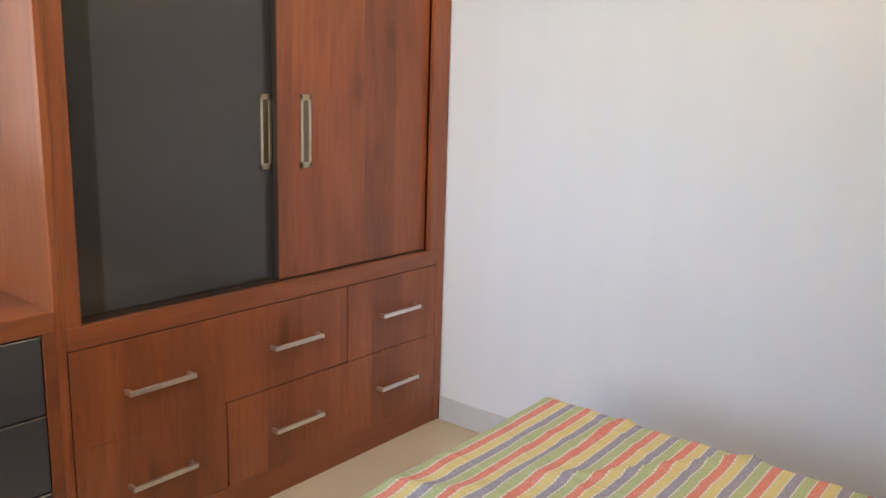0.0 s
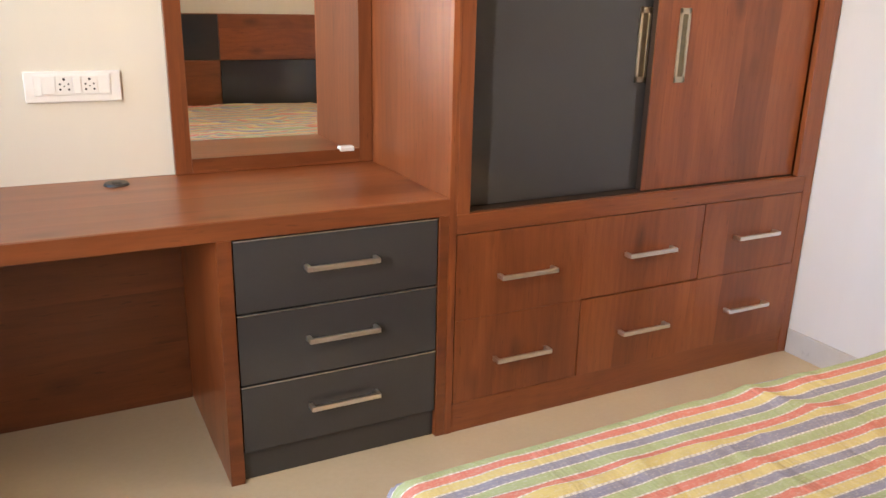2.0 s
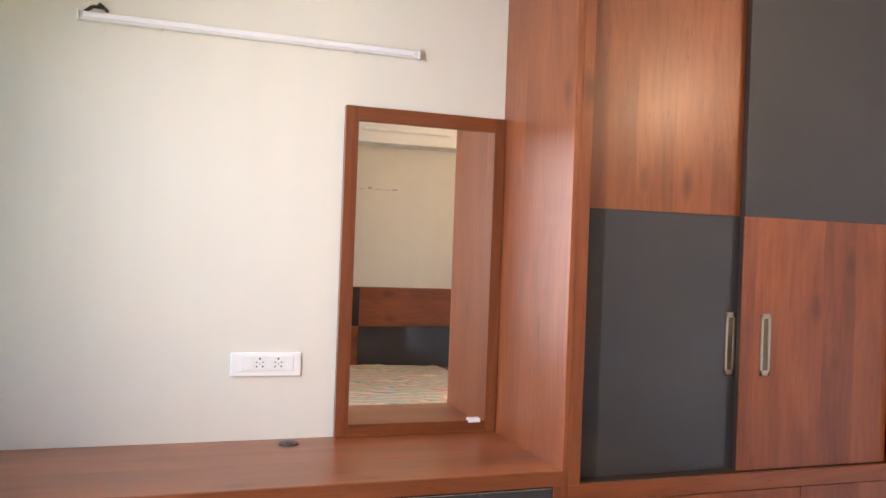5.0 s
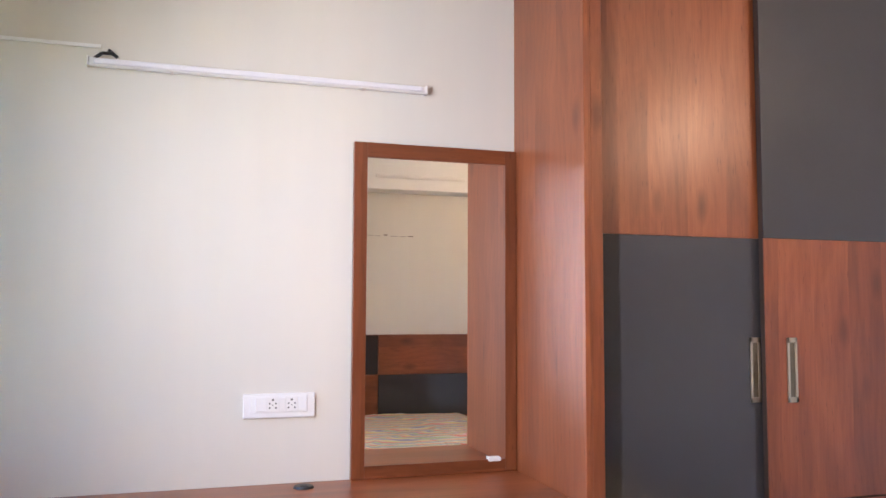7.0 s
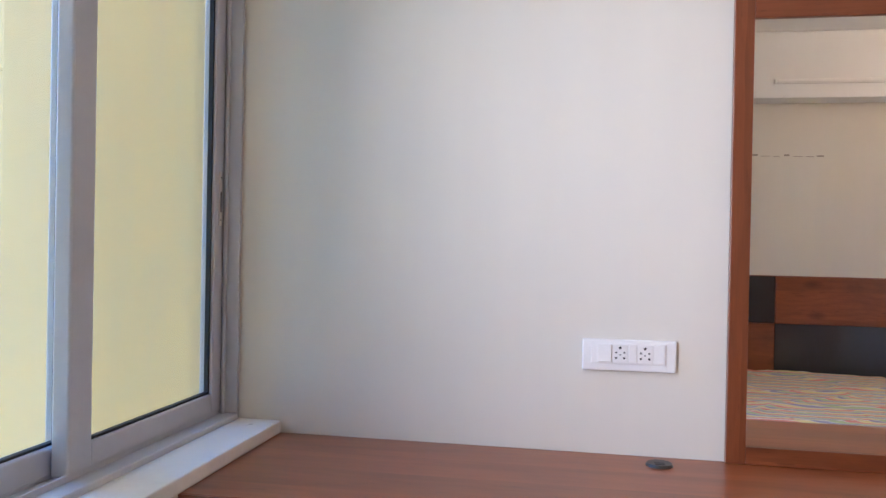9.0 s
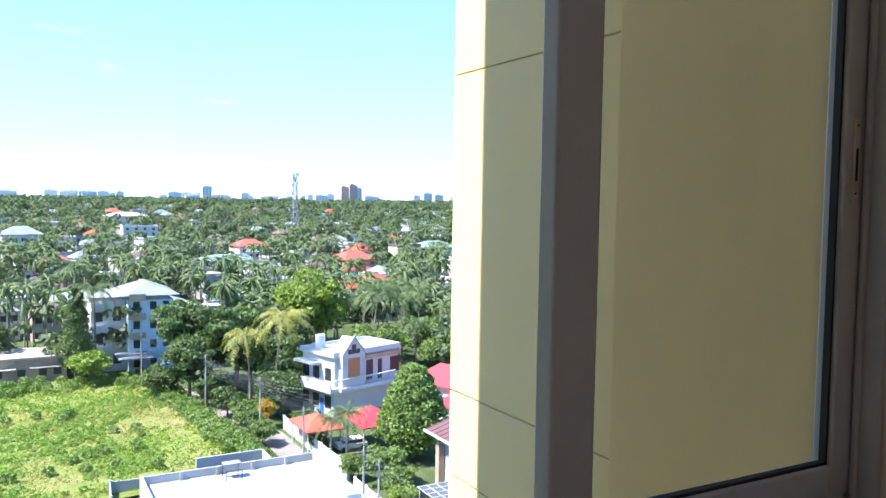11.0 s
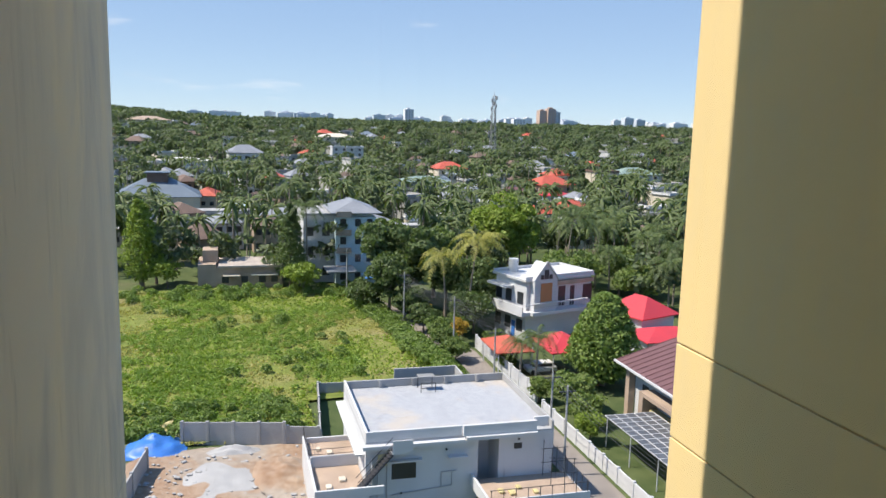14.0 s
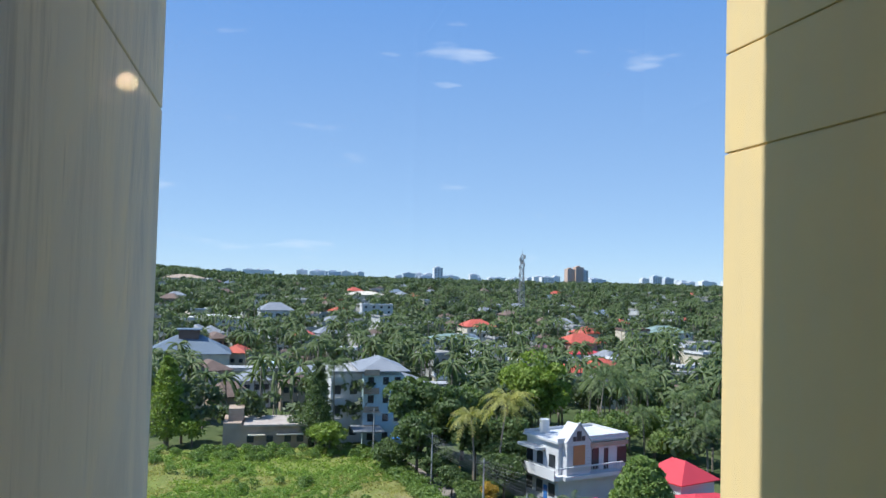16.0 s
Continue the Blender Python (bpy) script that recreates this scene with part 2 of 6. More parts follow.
def sheet_cloth():
    """Cotton with coral, yellow, grey-violet and green stripes, thin white stitched lines between them."""
    n = Nodes("striped_cotton")
    uv = n.add("UVMap").outputs[0]
    sep = n.add("SeparateXYZ")
    n.link(uv, sep.inputs[0])
    wob = n.maths("MULTIPLY", n.maths("SUBTRACT", n.noise(n.scaled((9, 9, 9)), 2.0, 2.0), 0.5), 0.0015)
    v = n.maths("ADD", sep.outputs["Y"], wob)
    f = n.maths("FRACT", n.maths("DIVIDE", n.maths("SUBTRACT", 2.875, v), 0.094))
    r = n.add("ValToRGB")
    r.color_ramp.interpolation = "CONSTANT"
    white = (0.56, 0.53, 0.47)
    cols = [(0.0, (0.36, 0.46, 0.20)), (0.225, white), (0.265, (0.66, 0.16, 0.11)), (0.475, white),
            (0.515, (0.66, 0.56, 0.19)), (0.725, white), (0.765, (0.225, 0.23, 0.36)), (0.965, white)]
    e = r.color_ramp.elements
    while len(e) < len(cols):
        e.new(0.5)
    for el, (p, c) in zip(e, cols):
        el.position, el.color = p, (*c, 1)
    n.link(f, r.inputs["Fac"])
    seam = n.add("ValToRGB")
    seam.color_ramp.interpolation = "CONSTANT"
    e2 = seam.color_ramp.elements
    while len(e2) < len(cols):
        e2.new(0.5)
    for el, (p, c) in zip(e2, cols):
        el.position, el.color = p, (1, 1, 1, 1) if c == white else (0, 0, 0, 1)
    n.link(f, seam.inputs["Fac"])
    dash = n.maths("GREATER_THAN", n.maths("FRACT", n.maths("DIVIDE", sep.outputs["X"], 0.013)), 0.42)
    weave = n.noise(n.scaled((160, 420, 160)), 1.0, 2.0)
    thread = n.noise(n.scaled((30, 520, 30)), 1.0, 3.0)
    c = n.mix(n.maths("MULTIPLY", thread, 0.34), r.outputs["Color"], (0.68, 0.66, 0.61))
    fleck = n.noise(n.scaled((110, 260, 110)), 1.0, 1.0)
    c = n.mix(n.maths("MULTIPLY", n.ramp(fleck, [(0.56, (0, 0, 0)), (0.66, (1, 1, 1))]), 0.22), c, (0.74, 0.72, 0.68))
    c = n.mix(n.maths("MULTIPLY", n.maths("MULTIPLY", seam.outputs["Color"], dash), 0.75), c, (0.80, 0.79, 0.76))
    fold = n.noise(n.scaled((7.0, 2.6, 5.0)), 1.3, 4.0, 0.5, 0.8)
    n.bump(n.maths("ADD", n.maths("MULTIPLY", weave, 0.05), fold), 0.55, 0.035)
    return n.done(c, 0.85, 0.0, 0.2)


SHEET = sheet_cloth()
MATTRESS = varied("mattress_ticking", (0.70, 0.68, 0.64), 0.85, 10, 0.1, 0.2, 200)


def streaked(name, top, stain, amount):
    """Exterior paint with rain streaks that run down."""
    n = Nodes(name)
    s = n.noise(n.scaled((3.0, 3.0, 0.55)), 2.0, 8.0, 0.60, 2.2)
    s2 = n.noise(n.scaled((1.5, 1.5, 0.8)), 1.2, 6.0, 0.6)
    fine = n.noise(n.co, 120, 3.0)
    c = n.mix(n.maths("MULTIPLY", n.ramp(s, [(0.42, (0, 0, 0)), (0.66, (1, 1, 1))]), amount), top, stain)
    c = n.mix(n.maths("MULTIPLY", n.ramp(s2, [(0.42, (0, 0, 0)), (0.62, (1, 1, 1))]), amount * 0.75), c, stain)
    n.bump(fine, 0.2, 0.003)
    return n.done(c, 0.75, 0.0, 0.3)


FIN_Y = streaked("yellow_exterior_paint", (0.745, 0.565, 0.275), (0.66, 0.52, 0.285), 0.6)


def weathered(name):
    """Cream exterior paint greyed by rain, with long dark runs of algae."""
    n = Nodes(name)
    broad = n.noise(n.scaled((1.3, 1.3, 0.55)), 1.5, 6.0, 0.6, 1.2)
    runs = n.noise(n.scaled((11.0, 11.0, 0.55)), 1.5, 8.0, 0.7, 0.9)
    specks = n.noise(n.scaled((34.0, 34.0, 3.0)), 1.6, 5.0, 0.7)
    patch_n = n.noise(n.co, 0.7, 4.0)
    c = n.ramp(broad, [(0.34, (0.60, 0.58, 0.55)), (0.50, (0.80, 0.74, 0.64)), (0.68, (0.90, 0.80, 0.62))])
    wet = n.maths("MULTIPLY", n.ramp(runs, [(0.50, (0, 0, 0)), (0.66, (1, 1, 1))]), n.ramp(patch_n, [(0.40, (0.04, 0.04, 0.04)), (0.66, (0.6, 0.6, 0.6))]))
    c = n.mix(wet, c, (0.25, 0.24, 0.225))
    c = n.mix(n.maths("MULTIPLY", n.ramp(specks, [(0.60, (0, 0, 0)), (0.72, (1, 1, 1))]), 0.45), c, (0.22, 0.21, 0.195))
    n.bump(n.noise(n.co, 90, 3.0), 0.25, 0.003)
    return n.done(c, 0.8, 0.0, 0.25)


FIN_G = weathered("weathered_exterior_paint")


# ---- mesh helpers ----
def box(lo, hi, bev=0.0, seg=2, bm=None):
    """A box between two corners, its edges rounded; added to bm if that is given."""
    own = bmesh.new()
    bmesh.ops.create_cube(own, size=1)
    lo, hi = Vector(lo), Vector(hi)
    for v in own.verts:
        v.co = Vector((lo[i] + (v.co[i] + 0.5) * (hi[i] - lo[i]) for i in range(3)))
    if bev:
        bmesh.ops.bevel(own, geom=own.edges[:], offset=bev, segments=seg, affect="EDGES", profile=0.5)
    if bm is None:
        return own
    me = bpy.data.meshes.new("tmp")
    own.to_mesh(me)
    own.free()
    bm.from_mesh(me)
    bpy.data.meshes.remove(me)
    return bm


def boxes(*pairs, bev=0.0, seg=2):
    bm = bmesh.new()
    for lo, hi in pairs:
        box(lo, hi, bev, seg, bm)
    return bm


def tube(a, b, r0, r1=None, n=12, bm=None):
    """A round bar from a to b."""
    bm = bm or bmesh.new()
    a, b = Vector(a), Vector(b)
    m = Matrix.Translation((a + b) / 2) @ (b - a).to_track_quat("Z", "Y").to_matrix().to_4x4()
    bmesh.ops.create_cone(bm, cap_ends=True, segments=n, radius1=r0, radius2=r0 if r1 is None else r1, depth=(b - a).length, matrix=m)
    return bm


def placed(ob):
    """Where a thing or part stands in the world."""
    return ob.matrix_basis if ob.parent is None else placed(ob.parent) @ ob.matrix_parent_inverse @ ob.matrix_basis


def part(name, bm, material, parent=None, label="", smooth=False):
    """Links a bmesh as one mesh object, under a thing or a part if one is given."""
    me = bpy.data.meshes.new(name)
    bm.normal_update()
    bm.to_mesh(me)
    bm.free()
    me.materials.append(material)
    if smooth:
        me.polygons.foreach_set("use_smooth", [True] * len(me.polygons))
    ob = new(name, me)
    if parent is not None:
        ob.parent = parent
        ob.matrix_parent_inverse = placed(parent).inverted()
    if label:
        ob["label"] = label
    return ob


def thing(name, at, label, category, group="", kind=""):
    e = new(name)
    e.location = at
    e.empty_display_size = 0.1
    return tagged(e, label, category, group, kind)


def structure(name, bm, material, label, category):
    return tagged(part(name, bm, material), label, category, "", "structure")


# ---- plan of the room: desk along y = 0, wardrobe from x = 0 ----
XW, XR, YB, ZC = -1.91, 1.50, -3.56, 2.75      # window wall, far wall, back wall, ceiling
XO = -2.20                                     # outer face of the window wall
WY0, WY1, WZ0, WZ1 = -1.97, 0.0, 0.75, 2.42    # window opening
DESK_Z, FRONT = 0.75, -0.597

structure("floor", box((XO, YB - 0.2, -0.15), (XR + 0.2, 0.2, 0.0)), FLOOR, "polished beige ceramic tile floor of the bedroom", "floor")
structure("ceiling", box((XO, YB - 0.2, ZC), (XR + 0.2, 0.2, ZC + 0.15)), CEIL, "plain white painted ceiling of the bedroom", "ceiling")
structure("wall_desk", box((XO, 0.0, 0.0), (XR + 0.2, 0.2, ZC)), WALL, "cream painted wall behind the desk and mirror", "wall")
structure("wall_far", box((XR, YB, 0.0), (XR + 0.2, 0.0, ZC)), WALL_R, "white painted wall beside the wardrobe and bed", "wall")
structure("wall_back", box((XO, YB - 0.2, 0.0), (XR + 0.2, YB, ZC)), WALL, "cream painted wall behind the headboard", "wall")
structure("beam", box((XW, YB, 2.315), (XR, YB + 0.22, ZC), 0.006), CEIL, "white painted ceiling beam above the headboard", "beam")
structure("wall_window", boxes(((XO, YB, 0.0), (XW, 0.0, WZ0)), ((XO, YB, WZ1), (XW, 0.0, ZC)), ((XO, YB, WZ0), (XW, WY0, WZ1))),
          WALL, "cream painted wall with the wide sliding window", "wall")
structure("baseboard", box((XR - 0.012, YB, 0.0), (XR, -0.60, 0.095), 0.002), varied("skirting_tile", (0.62, 0.61, 0.60), 0.3, 8, 0.06),
          "pale grey tile skirting along the white wall", "baseboard")
structure("window_sill", box((-2.039, WY0 + 0.002, WZ0), (XW + 0.006, -0.003, 0.786), 0.004), MARBLE, "cream stone window sill at desk height", "sill")


# ---- sliding window ----
win = thing("window_1", (-2.13, -0.92, 0.78), "white plastic framed sliding window with two glazed sashes", "window", "", "structure")
frame_part = part("window_frame", boxes(((-2.20, WY0, 0.752), (-2.040, WY1 - 0.002, 0.800)), ((-2.20, WY0, 2.37), (-2.040, WY1 - 0.002, WZ1)),
                                        ((-2.20, WY0, 0.80), (-2.040, WY0 + 0.035, 2.37)), ((-2.138, -0.016, 0.80), (-2.040, -0.002, 2.37)), ((-2.086, -0.030, 0.80), (-2.076, -0.0165, 2.37)), bev=0.003), UPVC, win)
part("track", boxes(((-2.098, WY0 + 0.036, 0.80), (-2.090, -0.038, 0.815)), ((-2.150, WY0 + 0.036, 0.80), (-2.142, -0.038, 0.815)), bev=0.001), UPVC, win)


def sash(name, x0, x1, y0, y1, pane_mat, label, w=0.055, w1=0.065):
    """One sash: bars, black gasket and pane."""
    wb, z0, z1 = 0.062, 0.806, 2.366
    ring_parent = part(name, boxes(((x0, y0, z0), (x1, y0 + w, z1)), ((x0, y1 - w1, z0), (x1, y1, z1)), ((x0, y0 + w, z0), (x1, y1 - w1, z0 + wb)),
                                   ((x0, y0 + w, z1 - wb), (x1, y1 - w1, z1)), bev=0.005), UPVC, win, label)
    xg = (x0 + x1) / 2 + 0.004
    g = 0.006
    a, b, c, d = y0 + w, y1 - w1, z0 + wb, z1 - wb
    part("gasket", boxes(((xg - 0.006, a, c), (xg + 0.008, a + g, d)), ((xg - 0.006, b - g, c), (xg + 0.008, b, d)), ((xg - 0.006, a, c), (xg + 0.008, b, c + g)),
                         ((xg - 0.006, a, d - g), (xg + 0.008, b, d))), GASKET, ring_parent)
    pane = part("pane", box((xg - 0.003, a - 0.004, c - 0.004), (xg + 0.002, b + 0.004, d + 0.004)), pane_mat, ring_parent)
    pane.visible_shadow = False
    return ring_parent


sash("inner_sash", -2.132, -2.090, -0.728, -0.018, TINTED, "inner sliding sash with smoky tinted glass", 0.082, 0.060)
sash("outer_sash", -2.188, -2.140, WY0 + 0.030, -0.628, CLEAR, "outer sliding sash with clear glass", 0.055, 0.046)
part("lock", boxes(((-2.090, -0.056, 1.36), (-2.086, -0.040, 1.52)), bev=0.0015), STEEL, win, "flush metal sash lock")
part("lock_slot", boxes(((-2.0862, -0.051, 1.40), (-2.0852, -0.045, 1.46)), ((-2.0862, -0.050, 1.50), (-2.0852, -0.046, 1.504)),
                        ((-2.0862, -0.050, 1.375), (-2.0852, -0.046, 1.379))), DARK_PL, win)


# ---- desk ----
desk = thing("desk", (-0.95, -0.3, 0.0), "long reddish wood built-in desk with an open knee space", "desk")
part("desktop", box((XW + 0.003, FRONT + 0.003, 0.704), (-0.001, -0.002, DESK_Z), 0.0025), WOOD_H, desk)
part("edge_band", box((XW + 0.003, FRONT - 0.003, 0.700), (-0.001, FRONT + 0.0025, 0.7495), 0.0015), wood("wood_edge", 0, 0.78), desk, "darker red wood front edge")
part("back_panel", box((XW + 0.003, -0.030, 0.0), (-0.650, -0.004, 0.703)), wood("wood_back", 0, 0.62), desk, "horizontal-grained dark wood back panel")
part("side_panel", box((-0.649, FRONT + 0.003, 0.0), (-0.611, -0.004, 0.7035), 0.0015), WOOD_V, desk)
part("side_panel", box((XW + 0.003, FRONT + 0.02, 0.0), (XW + 0.028, -0.031, 0.7035), 0.0015), WOOD_V, desk)
part("side_panel", box((-0.030, FRONT + 0.003, 0.0), (-0.0005, -0.004, 0.7035), 0.0015), WOOD_V, desk)
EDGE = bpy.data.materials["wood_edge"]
for x0, x1, y in ((-0.649, -0.611, FRONT + 0.003), (-0.030, -0.0005, FRONT + 0.003)):
    part("edge_band", box((x0 + 0.0003, y - 0.0022, 0.001), (x1 - 0.0003, y - 0.0002, 0.7), 0.0006), EDGE, desk)
gm = bmesh.new()
bmesh.ops.create_cone(gm, cap_ends=True, segments=32, radius1=0.036, radius2=0.032, depth=0.007, matrix=Matrix.Translation((-0.822, -0.088, DESK_Z + 0.0035)))
grommet = part("cable_grommet", gm, DARK_PL, desk, "round black plastic cable grommet")
part("grommet_slot", box((-0.835, -0.112, DESK_Z + 0.0068), (-0.809, -0.088, DESK_Z + 0.0085), 0.001), GASKET, grommet)


def bow_handle(parent, x0, x1, z, y, mat=STEEL):
    """A flat bar handle on two square feet."""
    bm = boxes(((x0, y - 0.034, z - 0.007), (x1, y - 0.024, z + 0.007)), ((x0, y - 0.026, z - 0.007), (x0 + 0.012, y, z + 0.007)),
               ((x1 - 0.012, y - 0.026, z - 0.007), (x1, y, z + 0.007)), bev=0.0018)
    return part("handle", bm, mat, parent, "brushed metal bar handle")


pedestal = thing("drawer_pedestal", (-0.32, -0.3, 0.0), "charcoal laminate drawer unit with three drawers under the desk", "drawers")
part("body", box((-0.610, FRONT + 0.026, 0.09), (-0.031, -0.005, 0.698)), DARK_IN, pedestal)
part("plinth", box((-0.610, FRONT + 0.022, 0.0), (-0.031, FRONT + 0.045, 0.089)), GREY_LAM, pedestal)
for i, (z0, z1) in enumerate(((0.0925, 0.290), (0.2945, 0.494), (0.4985, 0.6955))):
    dr = part("drawer_front", box((-0.607, FRONT + 0.004, z0), (-0.034, FRONT + 0.024, z1), 0.0015), GREY_LAM, pedestal)
    part("edge_strip", box((-0.607, FRONT + 0.002, z1 - 0.0035), (-0.034, FRONT + 0.0038, z1 - 0.0008)), STEEL, dr)
    bow_handle(dr, -0.426, -0.221, (0.199, 0.402, 0.606)[i], FRONT + 0.003)


# ---- wardrobe ----
WZ = ZC - 0.004
ward = thing("wardrobe", (0.75, -0.3, 0.0), "built-in reddish wood wardrobe with sliding doors and six drawers", "wardrobe")
WX1 = XR - 0.006
part("side_panel", box((0.0, FRONT, 0.0), (0.024, -0.002, WZ), 0.001), WOOD_V, ward)
part("side_panel", box((WX1 - 0.024, FRONT + 0.001, 0.0), (WX1, -0.002, WZ)), WOOD_V, ward)
part("face_stile", box((0.0245, FRONT, 0.7), (0.066, FRONT + 0.02, WZ), 0.0012), WOOD_V, ward)
part("face_stile", box((1.408, FRONT, 0.7), (WX1 - 0.0245, FRONT + 0.02, WZ), 0.0012), WOOD_V, ward)
part("face_stile", box((1.452, FRONT, 0.0), (WX1 - 0.0245, FRONT + 0.02, 0.7), 0.0012), WOOD_V, ward)
part("rail", box((0.0245, FRONT + 0.0005, 0.641), (1.4515, FRONT + 0.02, 0.6995), 0.0012), WOOD_H, ward)
part("plinth", box((0.0245, FRONT + 0.004, 0.0), (1.4515, FRONT + 0.03, 0.098)), WOOD_H, ward)
part("bottom_track", box((0.0665, FRONT + 0.0205, 0.68), (1.4075, FRONT + 0.11, 0.702)), DARK_IN, ward, "dark sliding door track")
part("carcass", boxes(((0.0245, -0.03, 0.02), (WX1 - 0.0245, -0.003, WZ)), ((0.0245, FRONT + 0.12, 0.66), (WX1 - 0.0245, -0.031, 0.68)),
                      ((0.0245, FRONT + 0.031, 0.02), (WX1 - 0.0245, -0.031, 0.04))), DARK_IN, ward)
part("top_rail", box((0.0665, FRONT + 0.0005, WZ - 0.06), (1.4075, FRONT + 0.02, WZ), 0.001), WOOD_H, ward)
SPLIT = 1.622
for name, x0, x1, y0, low, high, hx in (("left", 0.0675, 0.765, FRONT + 0.060, GREY_LAM, WOOD_V, 0.690), ("right", 0.712, 1.4065, FRONT + 0.026, WOOD_V, GREY_LAM, 0.818)):
    lab = "sliding door, charcoal below and wood above" if name == "left" else "sliding door, wood below and charcoal above"
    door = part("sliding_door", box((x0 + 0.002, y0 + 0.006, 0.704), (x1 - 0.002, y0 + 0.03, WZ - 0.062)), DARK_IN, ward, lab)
    part("lower_panel", box((x0, y0, 0.704), (x1, y0 + 0.0055, SPLIT - 0.0005), 0.0008), low, door)
    part("upper_panel", box((x0, y0, SPLIT + 0.0005), (x1, y0 + 0.0055, WZ - 0.062), 0.0008), high, door)
    z0, z1, w = 1.046, 1.272, 0.021
    part("handle", boxes(((hx - w, y0 - 0.006, z0), (hx - w + 0.010, y0 - 0.0003, z1)), ((hx + w - 0.010, y0 - 0.006, z0), (hx + w, y0 - 0.0003, z1)),
                         ((hx - w, y0 - 0.006, z0), (hx + w, y0 - 0.0003, z0 + 0.018)), ((hx - w, y0 - 0.006, z1 - 0.018), (hx + w, y0 - 0.0003, z1)), bev=0.0012), BRASS, door,
         "champagne metal flush pull handle")
    part("handle_recess", box((hx - w + 0.010, y0 - 0.0022, z0 + 0.018), (hx + w - 0.010, y0 - 0.0002, z1 - 0.018)), varied("dull_brass", (0.20, 0.165, 0.11), 0.4, 30, 0.2, 0, 60, 1.0), door)
# the top middle front and the lower pair beside it stand a little proud, so their edges show
for x0, x1, z0, z1, proud, c, hz in ((0.0275, 0.4795, 0.3715, 0.638, 0.0, 0.266, 0.498), (0.4800, 0.9785, 0.3715, 0.638, 0.0, 0.745, 0.504), (0.9820, 1.4500, 0.3690, 0.638, 0.0, 1.228, 0.506),
                                     (0.0275, 0.4835, 0.1005, 0.3710, 0.0, 0.262, 0.228), (0.4875, 0.9800, 0.1005, 0.3675, 0.0025, 0.745, 0.232), (0.9803, 1.4500, 0.1005, 0.3678, 0.0025, 1.222, 0.234)):
    dr = part("drawer_front", box((x0, FRONT + 0.001 - proud, z0), (x1, FRONT + 0.02, z1), 0.0008), WOOD_V, ward)
    bow_handle(dr, c - 0.100, c + 0.100, hz, FRONT - proud)


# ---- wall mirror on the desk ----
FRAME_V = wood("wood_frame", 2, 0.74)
mirror = thing("wall_mirror", (-0.32, -0.02, DESK_Z), "tall mirror in a reddish wood frame above the desk", "mirror")
mx0, mx1, mz0, mz1 = -0.646, -0.002, DESK_Z + 0.001, 1.986
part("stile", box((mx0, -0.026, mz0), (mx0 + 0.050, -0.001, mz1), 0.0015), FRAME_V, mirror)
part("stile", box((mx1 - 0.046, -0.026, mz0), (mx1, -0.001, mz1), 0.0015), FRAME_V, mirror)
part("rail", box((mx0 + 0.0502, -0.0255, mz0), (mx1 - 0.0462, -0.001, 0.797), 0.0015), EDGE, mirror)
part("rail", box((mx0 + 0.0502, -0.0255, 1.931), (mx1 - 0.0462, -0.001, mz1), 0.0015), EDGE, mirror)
part("mirror_glass", box((mx0 + 0.050, -0.016, 0.7972), (mx1 - 0.0462, -0.010, 1.9308)), MIRROR, mirror, "clear silvered mirror glass")
part("backing", box((mx0 + 0.050, -0.0095, 0.7972), (mx1 - 0.0462, -0.001, 1.9308)), DARK_IN, mirror)
part("clip", box((-0.118, -0.032, 0.790), (-0.068, -0.0165, 0.806), 0.003), WHITE_PL, mirror, "small white plastic mirror clip")

# ---- switchboard ----
sw = thing("socket_plate", (-0.903, 0.0, 1.03), "white modular switch and socket plate on the cream wall", "socket")
part("plate", box((-1.027, -0.013, 0.981), (-0.776, -0.0005, 1.067), 0.004, 3), WHITE_PL, sw)
part("inner_frame", box((-1.003, -0.0155, 1.000), (-0.803, -0.0125, 1.059), 0.0015), WHITE_PL, sw)
for x0, x1 in ((-0.985, -0.948), (-0.902, -0.882)):
    part("rocker", box((x0, -0.0195, 1.005), (x1, -0.0156, 1.054), 0.0015), WHITE_PL, sw)
for x0 in (-0.945, -0.879):
    s = part("socket_face", box((x0, -0.0172, 1.004), (x0 + 0.040, -0.0156, 1.055), 0.001), WHITE_PL, sw)
    holes = bmesh.new()
    for dx, dz, r in ((0.020, 0.041, 0.0038), (0.009, 0.028, 0.0028), (0.031, 0.028, 0.0028), (0.009, 0.013, 0.0032), (0.031, 0.013, 0.0032), (0.020, 0.022, 0.002)):
        tube((x0 + dx, -0.0176, 1.004 + dz), (x0 + dx, -0.0171, 1.004 + dz), r, None, 10, holes)
    part("socket_holes", holes, DARK_PL, s)
part("blank_module", box((-0.836, -0.0172, 1.004), (-0.806, -0.0156, 1.055), 0.001), WHITE_PL, sw)

# ---- tube lamp ----
tl = thing("tube_light", (-0.97, 0.0, 2.202), "slim white unlit tube light batten on the cream wall", "tube light")
part("batten", box((-1.560, -0.026, 2.188), (-0.374, -0.0005, 2.216), 0.003), WHITE_PL, tl)
part("diffuser", box((-1.545, -0.038, 2.192), (-0.389, -0.0265, 2.212), 0.005, 3), varied("milky_plastic", (0.78, 0.77, 0.80), 0.3, 4, 0.04), tl)
for x in (-1.560, -0.374):
    part("end_cap", box((x - 0.006 if x < -1 else x + 0.0005, -0.036, 2.186), (x - 0.0005 if x < -1 else x + 0.006, -0.0005, 2.218), 0.001), WHITE_PL, tl)
for x in (-1.30, -0.62):
    part("mount_clip", box((x, -0.0395, 2.184), (x + 0.012, -0.0005, 2.1875), 0.001), STEEL, tl)
wire = bmesh.new()
